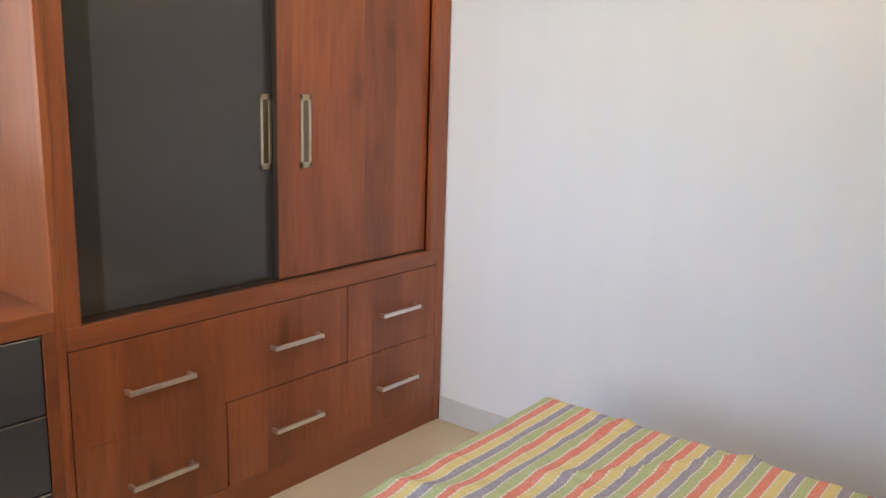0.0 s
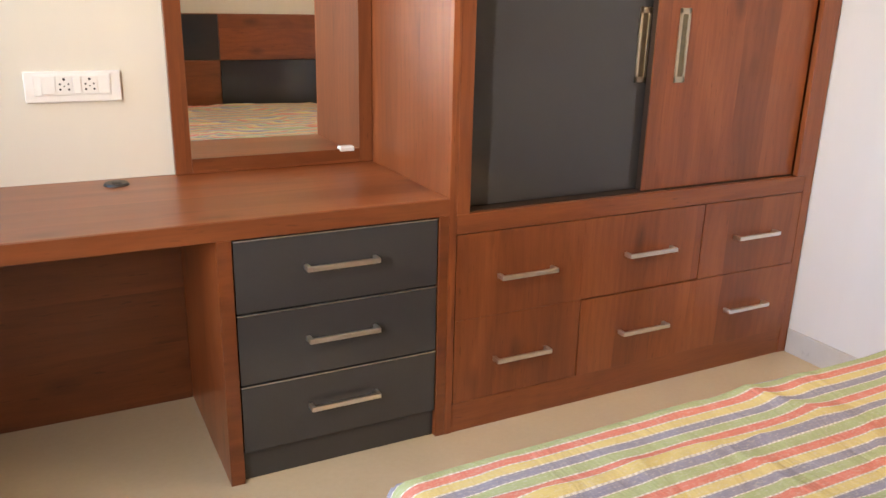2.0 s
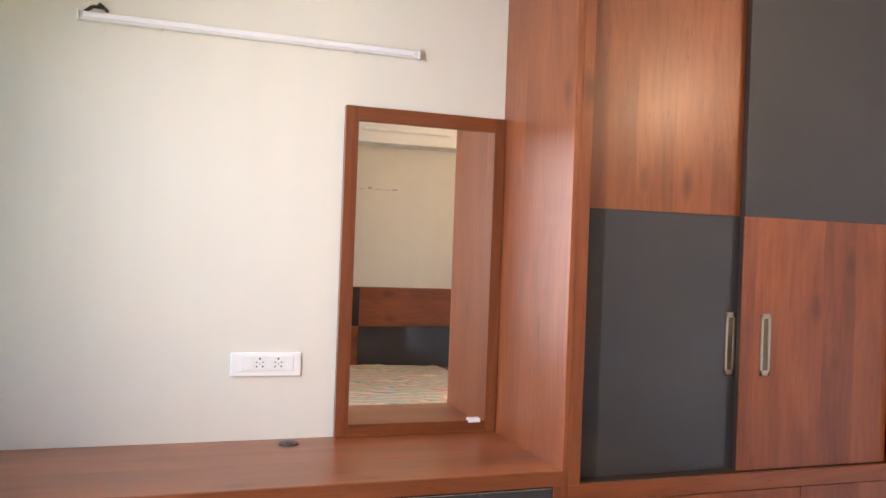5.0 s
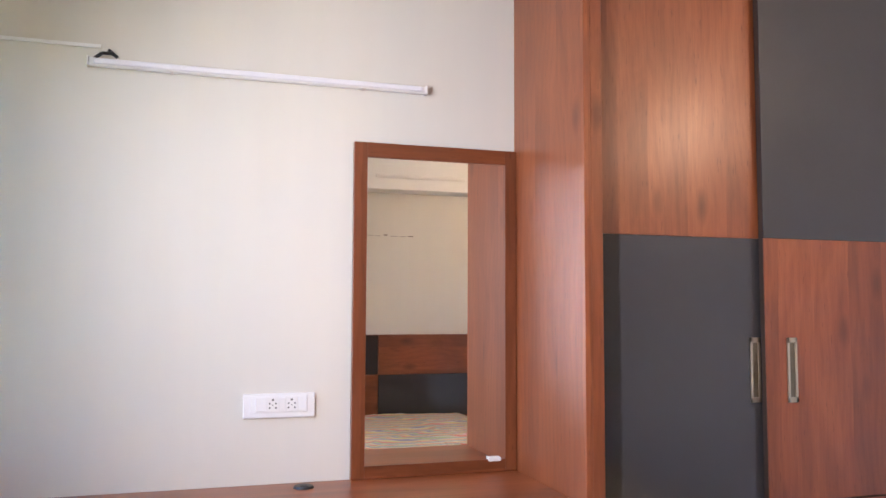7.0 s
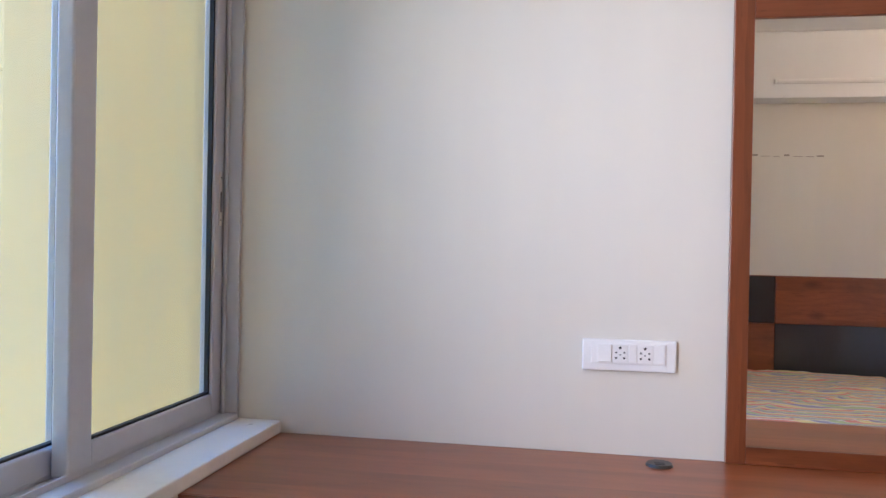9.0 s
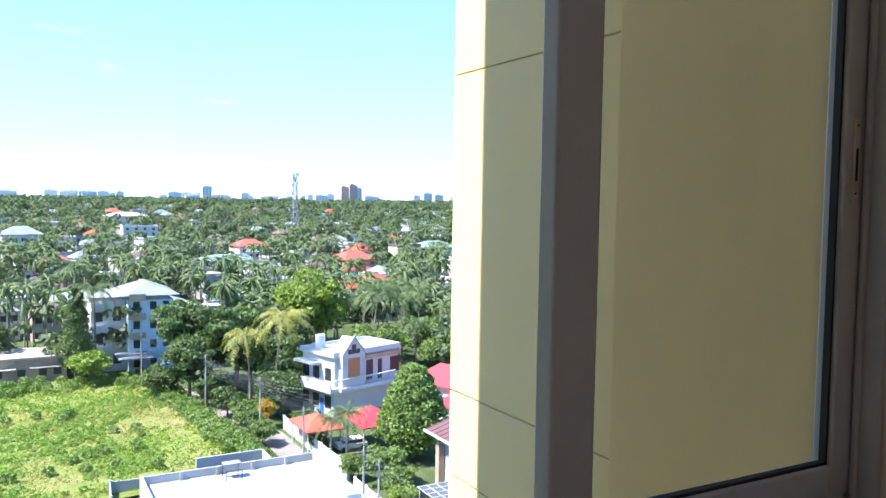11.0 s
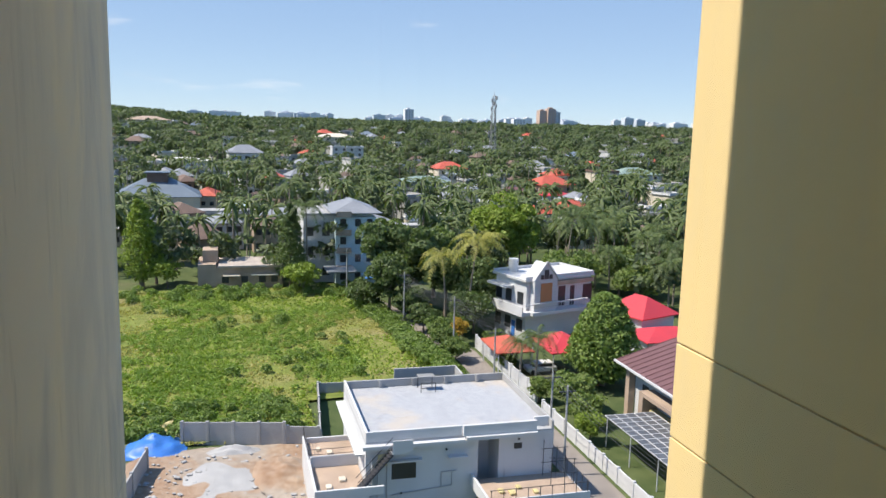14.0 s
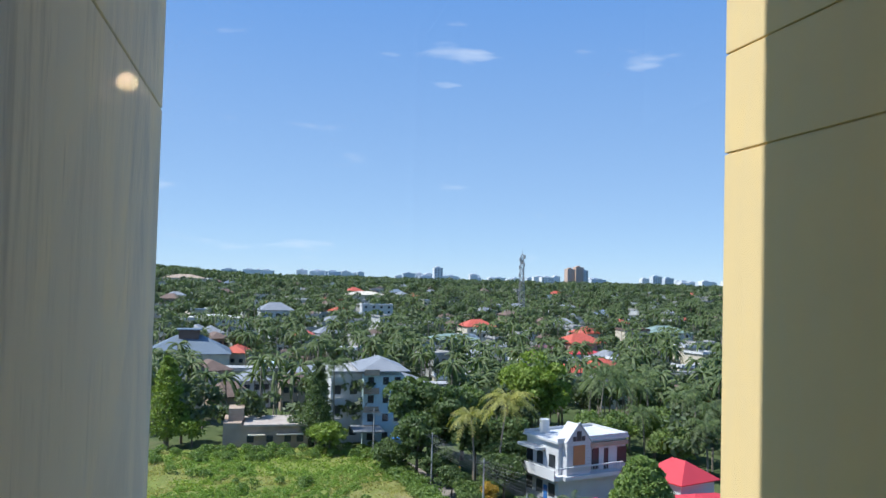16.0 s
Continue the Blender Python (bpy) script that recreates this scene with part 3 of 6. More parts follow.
pts = [Vector((-1.545, -0.012, 2.2165)), Vector((-1.52, -0.022, 2.234)), Vector((-1.49, -0.012, 2.238)), Vector((-1.50, -0.004, 2.25)), Vector((-1.472, -0.003, 2.227))]
for a, b in zip(pts, pts[1:]):
    tube(a, b, 0.006, None, 8, wire)
part("cable", wire, DARK_PL, tl, "short loop of black cable")
tagged(part("cable_casing", box((XW, -0.010, 2.255), (-1.525, -0.0005, 2.267), 0.002), WHITE_PL), "thin white plastic cable casing along the wall", "cable casing")

bt = thing("tube_light", (0.5, YB + 0.22, 2.42), "slim white unlit batten light on the ceiling beam", "tube light")
part("batten", box((0.16, YB + 0.2205, 2.405), (0.92, YB + 0.245, 2.435), 0.003), WHITE_PL, bt)
part("diffuser", box((0.175, YB + 0.2455, 2.411), (0.905, YB + 0.256, 2.429), 0.004), WHITE_PL, bt)
scuff = bmesh.new()
for x, w, h, dz in ((0.06, 0.05, 0.012, 0.004), (0.13, 0.06, 0.004, 0.0), (0.21, 0.04, 0.004, -0.002), (0.28, 0.035, 0.012, 0.002), (0.34, 0.06, 0.004, -0.003), (0.42, 0.05, 0.005, -0.004), (0.49, 0.045, 0.010, -0.003)):
    box((x, YB + 0.0003, 1.955 + dz), (x + w, YB + 0.0016, 1.955 + dz + h), 0.0004, 1, scuff)
tagged(part("scuff_marks", scuff, varied("grey_scuff", (0.33, 0.30, 0.26), 0.9, 30, 0.3)), "row of grey scuff marks on the cream back wall", "scuff marks", "", "stuff")

# ---- lit wall lamp ----
wl = thing("wall_lamp", (XR, -2.05, 2.30), "small lit warm bulb in a wall holder", "lamp")
part("holder", tube((XR - 0.001, -2.05, 2.30), (XR - 0.045, -2.05, 2.30), 0.032, 0.022, 20), WHITE_PL, wl)
bb = bmesh.new()
bmesh.ops.create_uvsphere(bb, u_segments=20, v_segments=12, radius=0.03, matrix=Matrix.Translation((XR - 0.075, -2.05, 2.30)))
glow = Nodes("bulb_glow")
glow.b.inputs["Emission Color"].default_value = (1.0, 0.60, 0.28, 1)
glow.b.inputs["Emission Strength"].default_value = 2.2
part("bulb", bb, glow.done((0.9, 0.8, 0.7), 0.3), wl, "glowing warm bulb", True)

# ---- bed ----
BX0, BX1, BY1, BY0, BZ = -0.535, 0.905, -1.435, -3.44, 0.50
bed = thing("bed", ((BX0 + BX1) / 2, (BY0 + BY1) / 2, 0.0), "double bed with a chequered wood and charcoal headboard", "bed")
part("base", box((BX0 + 0.03, BY0, 0.06), (BX1 - 0.03, BY1 - 0.03, 0.28), 0.004), WOOD_H, bed)
part("mattress", box((BX0 + 0.012, BY0, 0.282), (BX1 - 0.012, BY1 - 0.012, BZ - 0.012), 0.03, 4), MATTRESS, bed)
for x in (BX0 + 0.08, BX1 - 0.14):
    for y in (BY0 + 0.05, BY1 - 0.14):
        part("foot", box((x, y, 0.0), (x + 0.06, y + 0.06, 0.061)), DARK_PL, bed)
hb = part("headboard", box((BX0 - 0.36, YB + 0.002, 0.02), (BX1 + 0.35, YB + 0.035, 1.14), 0.002), WOOD_H, bed)
for x0, x1, z0, z1, m in ((BX0 - 0.355, 0.232, 0.818, 1.135, GREY_LAM), (0.236, BX1 + 0.345, 0.818, 1.135, WOOD_H), (BX0 - 0.355, 0.232, 0.47, 0.814, WOOD_H), (0.236, BX1 + 0.345, 0.47, 0.814, GREY_LAM)):
    part("panel", box((x0, YB + 0.0355, z0), (x1, YB + 0.047, z1), 0.0015), m, hb)


def bedsheet():
    """A sheet laid over the mattress, with creases, hanging down at the sides and the foot."""
    drop = 0.26
    cx, wx = (BX0 + BX1) / 2, (BX1 - BX0) / 2
    L = BY1 - (BY0 + 0.06)
    nu, nv = 150, 190
    verts, uvs = [], []
    for j in range(nv):
        v = -0.02 + (L + drop + 0.02) * j / (nv - 1)
        for i in range(nu):
            u = (wx + drop) * (2 * i / (nu - 1) - 1)
            du, dv = max(0.0, abs(u) - wx + 0.03), max(0.0, v - L + 0.03)
            r = 0.035

            def over(d):
                return (r * math.sin(min(d / r, math.pi / 2)), r * (1 - math.cos(min(d / r, math.pi / 2))) + max(0.0, d - r * math.pi / 2))
            ou, zu = over(du)
            ov, zv = over(dv)
            x = cx + math.copysign(min(abs(u), wx - 0.03) + ou, u)
            y = BY0 + 0.06 + min(v, L - 0.03) + ov
            z = BZ - max(zu, zv)
            flat = 1.0 - min(1.0, max(zu, zv) / 0.05)
            k = noise.noise(Vector((u * 2.2 + v * 1.3, v * 2.8 - u, 0.3))) * 0.008
            ridge = 1 - abs(noise.noise(Vector((u * 1.7 + 4 * v, v * 1.1 - 1.2 * u, 2.0))))
            ridge = max(0.0, ridge - 0.86) / 0.14
            k += 0.013 * ridge * ridge
            ridge2 = max(0.0, 1 - abs(noise.noise(Vector((u * 4.0 - 2.1 * v, v * 3.0 + u, 7.0)))) - 0.9) / 0.1
            k += 0.004 * ridge2
            z += flat * k + 0.003
            wave = noise.noise(Vector((u * 3, v * 3, 5.0))) * 0.02 * (1 - flat)
            if zu > zv:
                x += math.copysign(abs(wave) + 0.002, u)
            elif zv > 0:
                y += abs(wave) + 0.002
            verts.append((x, y, z))
            uvs.append((u, v))
    faces = [(j * nu + i, j * nu + i + 1, (j + 1) * nu + i + 1, (j + 1) * nu + i) for j in range(nv - 1) for i in range(nu - 1)]
    me = bpy.data.meshes.new("bedsheet")
    me.from_pydata(verts, [], faces)
    lay = me.uv_layers.new(name="UVMap")
    for p in me.polygons:
        p.use_smooth = True
        for li in p.loop_indices:
            lay.data[li].uv = uvs[me.loops[li].vertex_index]
    me.materials.append(SHEET)
    ob = new("bedsheet", me)
    sol = ob.modifiers.new("thickness", "SOLIDIFY")
    sol.thickness, sol.offset = 0.002, 1.0
    return tagged(ob, "rumpled cotton bedsheet with coral, yellow, violet and green stripes", "bedsheet")


bedsheet()

# ---- exterior fins beside the window, with level joints ----
FX = -4.745


def fin(name, y0, y1, mat, joints, label):
    f = thing(name, (-3.0, (y0 + y1) / 2, -6.0), label, "wall", "", "structure")
    zs = [-6.0] + joints + [9.0]
    for a, b in zip(zs, zs[1:]):
        part("panel", box((FX, y0, a + 0.004), (XO - 0.002, y1, b - 0.004), 0.004), mat, f)
    part("core", box((FX + 0.012, min(y0, y1) + 0.012, -6.0), (XO - 0.003, max(y0, y1) - 0.012, 9.0)), mat, f)
    return f


fin("fin_wall_yellow", 0.60, 0.95, FIN_Y, [-1.6, -0.080, 0.367, 1.991, 2.433, 4.0, 5.5], "yellow painted exterior fin wall with level joint lines")
fin("fin_wall_weathered", -2.20, -1.757, FIN_G, [-1.6, -0.04, 2.02, 4.0, 5.5], "rain-streaked weathered exterior fin wall beside the window")
structure("window_return", box((-3.03, 0.20, -6.0), (XO - 0.002, 0.598, 9.0), 0.004), FIN_Y, "smooth yellow painted return beside the window", "wall")
structure("window_reveal", box((-2.199, -0.0035, 0.801), (-2.139, -0.0008, 2.369)), FIN_Y, "yellow painted outer reveal beside the window frame", "wall")
structure("facade", boxes(((XO - 0.004, WY0, -6.0), (XO, 0.20, WZ0 - 0.001)), ((XO - 0.004, WY0, WZ1 + 0.001), (XO, 0.20, 9.0))), FIN_Y, "yellow painted facade around the window", "facade")



# ---- outdoors: materials ----
G = -30.0                                       # street level below the room


def leaf_mat(name, dark, light, trans=0.3):
    n = Nodes(name)
    rnd = n.t.nodes.new("ShaderNodeNewGeometry").outputs["Random Per Island"]
    big = n.noise(n.co, 0.09, 3.0)
    c = n.ramp(n.maths("ADD", n.maths("MULTIPLY", rnd, 0.55), n.maths("MULTIPLY", big, 0.5)), [(0.15, dark), (0.9, light)])
    n.done(c, 0.55, 0.0, 0.3)
    tr = n.t.nodes.new("ShaderNodeBsdfTranslucent")
    n.link(n.mix(1.0, c, (1.3, 1.5, 0.6), "MULTIPLY"), tr.inputs["Color"])
    m = n.add("MixShader")
    m.inputs[0].default_value = trans
    n.link(n.b.outputs[0], m.inputs[1])
    n.link(tr.outputs[0], m.inputs[2])
    n.link(m.outputs[0], n.t.nodes["Material Output"].inputs["Surface"])
    return n.m


LEAF_DARK = leaf_mat("dark_leaves", (0.042, 0.07, 0.026), (0.165, 0.22, 0.08))
LEAF_MID = leaf_mat("green_leaves", (0.06, 0.10, 0.03), (0.235, 0.30, 0.085))
LEAF_LIGHT = leaf_mat("bright_leaves", (0.11, 0.16, 0.025), (0.29, 0.37, 0.065))
LEAF_PALM = leaf_mat("palm_fronds", (0.035, 0.062, 0.022), (0.18, 0.225, 0.08))
LEAF_PALM_Y = leaf_mat("yellowing_fronds", (0.143, 0.156, 0.039), (0.442, 0.403, 0.104))
LEAF_GRASS = leaf_mat("meadow_grass", (0.125, 0.205, 0.028), (0.34, 0.41, 0.075))
LEAF_DRY = leaf_mat("orange_flowers", (0.260, 0.169, 0.026), (0.585, 0.364, 0.052))
LEAF_FAR = leaf_mat("woodland_leaves", (0.026, 0.044, 0.026), (0.18, 0.22, 0.11))
LEAF_STRAW = leaf_mat("dry_grass", (0.24, 0.225, 0.06), (0.48, 0.43, 0.16))
LEAF_WEED = leaf_mat("weeds", (0.115, 0.195, 0.03), (0.30, 0.40, 0.085))
LEAF_SCRUB = leaf_mat("scrub_leaves", (0.07, 0.125, 0.03), (0.25, 0.33, 0.085))
BARK = varied("bark", (0.17, 0.135, 0.10), 0.9, 3, 0.3, 0.3, 20)
PALM_BARK = varied("palm_bark", (0.25, 0.215, 0.17), 0.9, 3, 0.25, 0.3, 20)
HWHITE = varied("house_white", (0.56, 0.56, 0.56), 0.75, 0.6, 0.10, 0.1, 8)
HCREAM = varied("house_cream", (0.62, 0.55, 0.44), 0.8, 0.5, 0.2, 0.1, 8)
HPINK = varied("house_tan", (0.40, 0.30, 0.225), 0.85, 0.4, 0.3, 0.1, 8)
HBLUE = varied("house_pale_blue", (0.50, 0.62, 0.66), 0.8, 0.5, 0.12, 0.1, 8)
CONC = varied("grey_concrete", (0.36, 0.355, 0.345), 0.85, 0.5, 0.2, 0.2, 8)
CONC_D = varied("wet_concrete", (0.25, 0.25, 0.245), 0.8, 0.8, 0.25, 0.2, 8)
RED_ROOF = varied("red_sheet_roof", (0.55, 0.045, 0.055), 0.5, 0.8, 0.15, 0.05, 10)
ORANGE_ROOF = varied("orange_red_roof", (0.50, 0.10, 0.055), 0.55, 0.8, 0.18, 0.05, 10)
BROWN_ROOF = varied("maroon_tile_roof", (0.155, 0.075, 0.075), 0.6, 1.0, 0.2, 0.1, 6)
GREY_ROOF = varied("grey_sheet_roof", (0.24, 0.25, 0.265), 0.5, 0.3, 0.18, 0.05, 6)
BLUE_ROOF = varied("slate_blue_roof", (0.14, 0.175, 0.21), 0.5, 0.3, 0.15, 0.05, 6)
GREEN_ROOF = varied("grey_green_roof", (0.20, 0.27, 0.23), 0.6, 0.3, 0.15, 0.05, 6)
CYAN_ROOF = varied("pale_cyan_roof", (0.45, 0.56, 0.59), 0.5, 0.3, 0.12, 0.05, 6)
OLD_TILE = varied("weathered_clay_tile", (0.17, 0.115, 0.09), 0.85, 0.8, 0.35, 0.2, 6)
PANE_DARK = varied("dark_window_glass", (0.03, 0.035, 0.04), 0.38, 0.6, 0.4)
BRICK = varied("orange_brick_panel", (0.48, 0.21, 0.09), 0.85, 4, 0.25, 0.2, 12)
TARP = varied("blue_tarpaulin", (0.035, 0.17, 0.52), 0.45, 0.8, 0.2, 0.3, 4)
SAND = varied("yellow_sandbags", (0.55, 0.46, 0.22), 0.9, 2, 0.3, 0.3, 6)
TIMBER = varied("scaffold_timber", (0.40, 0.33, 0.24), 0.85, 2, 0.25)
IRON = varied("dark_ironwork", (0.045, 0.045, 0.05), 0.5, 3, 0.2)
GREEN_NET = varied("green_net", (0.03, 0.33, 0.20), 0.7, 2, 0.2)
TARMAC = varied("worn_road", (0.235, 0.205, 0.18), 0.9, 0.35, 0.28, 0.2, 5)


def earth_mat():
    """Red-brown building plot with a spill of grey cement."""
    n = Nodes("bare_red_earth")
    a = n.noise(n.co, 0.22, 5.0)
    b = n.noise(n.co, 1.6, 4.0)
    c = n.ramp(a, [(0.36, (0.27, 0.155, 0.09)), (0.50, (0.31, 0.215, 0.145)), (0.58, (0.31, 0.28, 0.24))])
    c = n.mix(0.4, c, n.ramp(b, [(0.35, (0.25, 0.165, 0.11)), (0.65, (0.43, 0.35, 0.27))]))
    n.bump(b, 0.6, 0.1)
    return n.done(c, 0.92, 0, 0.2)


def screed_mat():
    """Pale grey roof screed with tan dust and dark damp marks."""
    n = Nodes("pale_roof_screed")
    a = n.noise(n.co, 0.23, 5.0, 0.6)
    b = n.noise(n.co, 1.9, 5.0, 0.7)
    c = n.ramp(b, [(0.3, (0.30, 0.31, 0.325)), (0.7, (0.42, 0.43, 0.445))])
    c = n.mix(n.ramp(a, [(0.50, (0, 0, 0)), (0.64, (0.75, 0.75, 0.75))]), c, (0.47, 0.41, 0.34))
    d = n.noise(n.co, 0.9, 3.0)
    c = n.mix(n.ramp(d, [(0.66, (0, 0, 0)), (0.76, (0.55, 0.55, 0.55))]), c, (0.24, 0.22, 0.20))
    n.bump(b, 0.3, 0.02)
    return n.done(c, 0.75, 0, 0.3)


ROOF_SLAB = screed_mat()


def meadow_mat():
    n = Nodes("meadow_ground")
    a = n.noise(n.co, 0.075, 5.0, 0.6)
    b = n.noise(n.co, 0.7, 5.0, 0.65)
    c = n.ramp(a, [(0.36, (0.12, 0.165, 0.028)), (0.52, (0.18, 0.21, 0.04)), (0.62, (0.26, 0.235, 0.08)), (0.72, (0.34, 0.26, 0.14))])
    c = n.mix(0.5, c, n.ramp(b, [(0.3, (0.06, 0.10, 0.025)), (0.6, (0.20, 0.22, 0.07))]))
    n.bump(b, 0.8, 0.3)
    return n.done(c, 0.95, 0, 0.1)


def ground_mat():
    n = Nodes("village_ground")
    a = n.noise(n.co, 0.05, 4.0)
    b = n.noise(n.co, 0.5, 4.0)
    c = n.ramp(a, [(0.35, (0.045, 0.075, 0.025)), (0.6, (0.09, 0.115, 0.045)), (0.75, (0.20, 0.16, 0.11))])
    c = n.mix(0.4, c, n.ramp(b, [(0.3, (0.03, 0.05, 0.02)), (0.7, (0.14, 0.16, 0.07))]))
    return n.done(c, 0.95, 0, 0.1)


def smooth(a, b, x):
    k = min(1.0, max(0.0, (x - a) / (b - a)))
    return k * k * (3 - 2 * k)


def land(x, y):
    """Height of the land: flat near by, rising gently away and to a hill on one side."""
    d = -x
    z = G + 17.0 * smooth(170, 900, d)
    z += 13.0 * smooth(330, 800, d) * smooth(60, -160, y + 0.05 * d)
    return z - 6.0 * smooth(1500, 3500, d)


def fast_mesh(name, verts, faces, mat):
    """One mesh from arrays of corners and equal-sided faces."""
    verts, faces = np.asarray(verts, np.float32), np.asarray(faces, np.int32)
    k = faces.shape[1]
    me = bpy.data.meshes.new(name)
    me.vertices.add(len(verts))
    me.vertices.foreach_set("co", verts.ravel())
    me.loops.add(faces.size)
    me.loops.foreach_set("vertex_index", faces.ravel())
    me.polygons.add(len(faces))
    me.polygons.foreach_set("loop_start", np.arange(0, faces.size, k, dtype=np.int32))
    me.update(calc_edges=True)
    me.materials.append(mat)
    return me


RNG = np.random.default_rng(7)


def leaves(centres, radii, per, size, flat=0.75, spread=0.35):
    """Quads scattered over the skins of round clumps: corners and faces."""
    c = np.repeat(np.asarray(centres, float), per, axis=0)
    r = np.repeat(np.asarray(radii, float), per)
    n = len(c)
    d = RNG.normal(size=(n, 3))
    d /= np.linalg.norm(d, axis=1)[:, None]
    d[:, 2] = np.where(d[:, 2] < -0.3, -d[:, 2], d[:, 2])
    rad = r * (1 - spread * RNG.random(n) ** 1.5)
    p = c + d * rad[:, None] * np.array([1, 1, flat])
    nrm = d + 0.8 * RNG.normal(size=(n, 3))
    nrm /= np.linalg.norm(nrm, axis=1)[:, None]
    a = np.cross(nrm, RNG.normal(size=(n, 3)))
    a /= np.linalg.norm(a, axis=1)[:, None]
    b = np.cross(nrm, a)
    s = (np.repeat(np.broadcast_to(np.asarray(size, float), (len(centres),)), per) * (0.6 + 0.8 * RNG.random(n)))[:, None]
    q = np.stack([p - a * s, p - b * s * 0.55, p + a * s, p + b * s * 0.55], axis=1).reshape(-1, 3)
    return q, np.arange(4 * n).reshape(-1, 4)


def child_mesh(name, me, parent, label=""):
    ob = new(name, me)
    ob.parent = parent
    ob.matrix_parent_inverse = placed(parent).inverted()
    if label:
        ob["label"] = label
    return ob


def tree(x, y, h, w, mat, label, shape="round", count=2600, name="tree"):
    """A broad tree: tapered trunk with limbs, and a crown of leafy clumps with gaps."""
    z = land(x, y)
    t = thing(name, (x, y, z), label, "tree")
    bm = tube((x, y, z), (x + 0.2, y, z + h * 0.55), 0.03 * h, 0.015 * h, 8)
    cs, rs = [], []
    k = 46 if shape != "column" else 40
    for i in range(k):
        if shape == "column":
            f = (i + 0.5) / k
            rr = w / 2 * (1.05 - f) ** 0.6 * (0.35 + 0.65 * min(1, f * 5))
            a = i * 2.4
            cs.append((x + rr * 0.62 * math.cos(a), y + rr * 0.62 * math.sin(a), z + h * (0.10 + 0.88 * f)))
            rs.append(rr * 0.62 + 0.3)
        else:
            d = Vector(RNG.normal(size=3))
            d.normalize()
            q = RNG.random() ** 0.45 * 0.78
            cs.append((x + d.x * q * w / 2, y + d.y * q * w / 2, z + h * 0.60 + d.z * q * h * 0.38))
            rs.append(w * (0.10 + 0.10 * RNG.random()))
            if i % 5 == 0:
                tube((x + 0.15, y, z + h * 0.36), cs[-1], 0.012 * h, 0.004 * h, 5, bm)
    part("trunk", bm, BARK, t)
    v, f = leaves(cs, rs, 2 * count // k, 0.017 * w + 0.10)
    child_mesh("crown", fast_mesh("crown", v, f, mat), t)
    return t


def frond_arrays(base, az, length, lift, droop, width, pairs):
    """One palm frond: a curved rib with hanging leaflets on both sides."""
    out = []
    ca, sa = math.cos(az), math.sin(az)
    rib = []
    for i in range(pairs + 1):
        f = i / pairs
        r = length * (f - 0.18 * f * f)
        zz = lift * length * f - droop * length * f * f
        rib.append(np.array([base[0] + ca * r, base[1] + sa * r, base[2] + zz]))
    side = np.array([-sa, ca, 0.0])
    for i in range(pairs):
        f = (i + 0.5) / pairs
        wl = width * (math.sin(math.pi * min(1.0, 0.12 + 0.88 * f)) ** 0.6) + 0.05
        p0, p1 = rib[i], rib[i + 1]
        for sgn in (-1, 1):
            tip = (p0 + p1) / 2 + side * sgn * wl * 0.85 + np.array([ca, sa, 0]) * wl * 0.35 - np.array([0, 0, wl * (0.45 + 0.25 * RNG.random())])
            out += [p0, p0 * 0.35 + p1 * 0.65, tip]
    return out


def frond_strips(base, az, length, lift, droop, width, n):
    """A simple far frond: two drooping blades along a curved rib."""
    out = []
    ca, sa = math.cos(az), math.sin(az)
    side = np.array([-sa, ca, 0.0])
    rib, wid = [], []
    for i in range(n + 1):
        f = i / n
        r = length * (f - 0.2 * f * f)
        rib.append(np.array([base[0] + ca * r, base[1] + sa * r, base[2] + lift * length * f - droop * length * f * f]))
        wid.append(width * (0.25 + 0.75 * math.sin(math.pi * (0.1 + 0.85 * f))))
    for i in range(n):
        for sgn in (-1, 1):
            e0 = rib[i] + side * sgn * wid[i] - np.array([0, 0, wid[i] * 0.75])
            e1 = rib[i + 1] + side * sgn * wid[i + 1] * 0.8 - np.array([0, 0, wid[i + 1] * 0.75])
            out += [rib[i], rib[i + 1], e1, rib[i], e1, e0]
    return out


def palm(x, y, h, size, label, lean=(0.0, 0.0), mat=None, pairs=15, fronds=22):
    """A coconut palm: a leaning ringed trunk and a head of arching fronds."""
    z = land(x, y)
    t = thing("coconut_palm", (x, y, z), label, "palm", "coconut palms")
    bm = bmesh.new()
    pts = [Vector((x + lean[0] * f * f, y + lean[1] * f * f, z + h * f)) for f in (0, 0.2, 0.4, 0.6, 0.8, 1.0)]
    for i, (a, b) in enumerate(zip(pts, pts[1:])):
        tube(a, b, 0.20 - 0.02 * i, 0.18 - 0.02 * i, 8, bm)
    part("trunk", bm, PALM_BARK, t)
    top = pts[-1]
    tri = []
    for i in range(fronds):
        up = 1.0 - i / fronds
        tri += frond_arrays(top, i * 2.4 + RNG.random() * 0.4, size * (0.85 + 0.3 * RNG.random()), 0.15 + 0.75 * up, 0.75 + 0.25 * (1 - up), size * 0.2, pairs)
    child_mesh("fronds", fast_mesh("fronds", tri, np.arange(len(tri)).reshape(-1, 3), mat or LEAF_PALM), t)
    return t


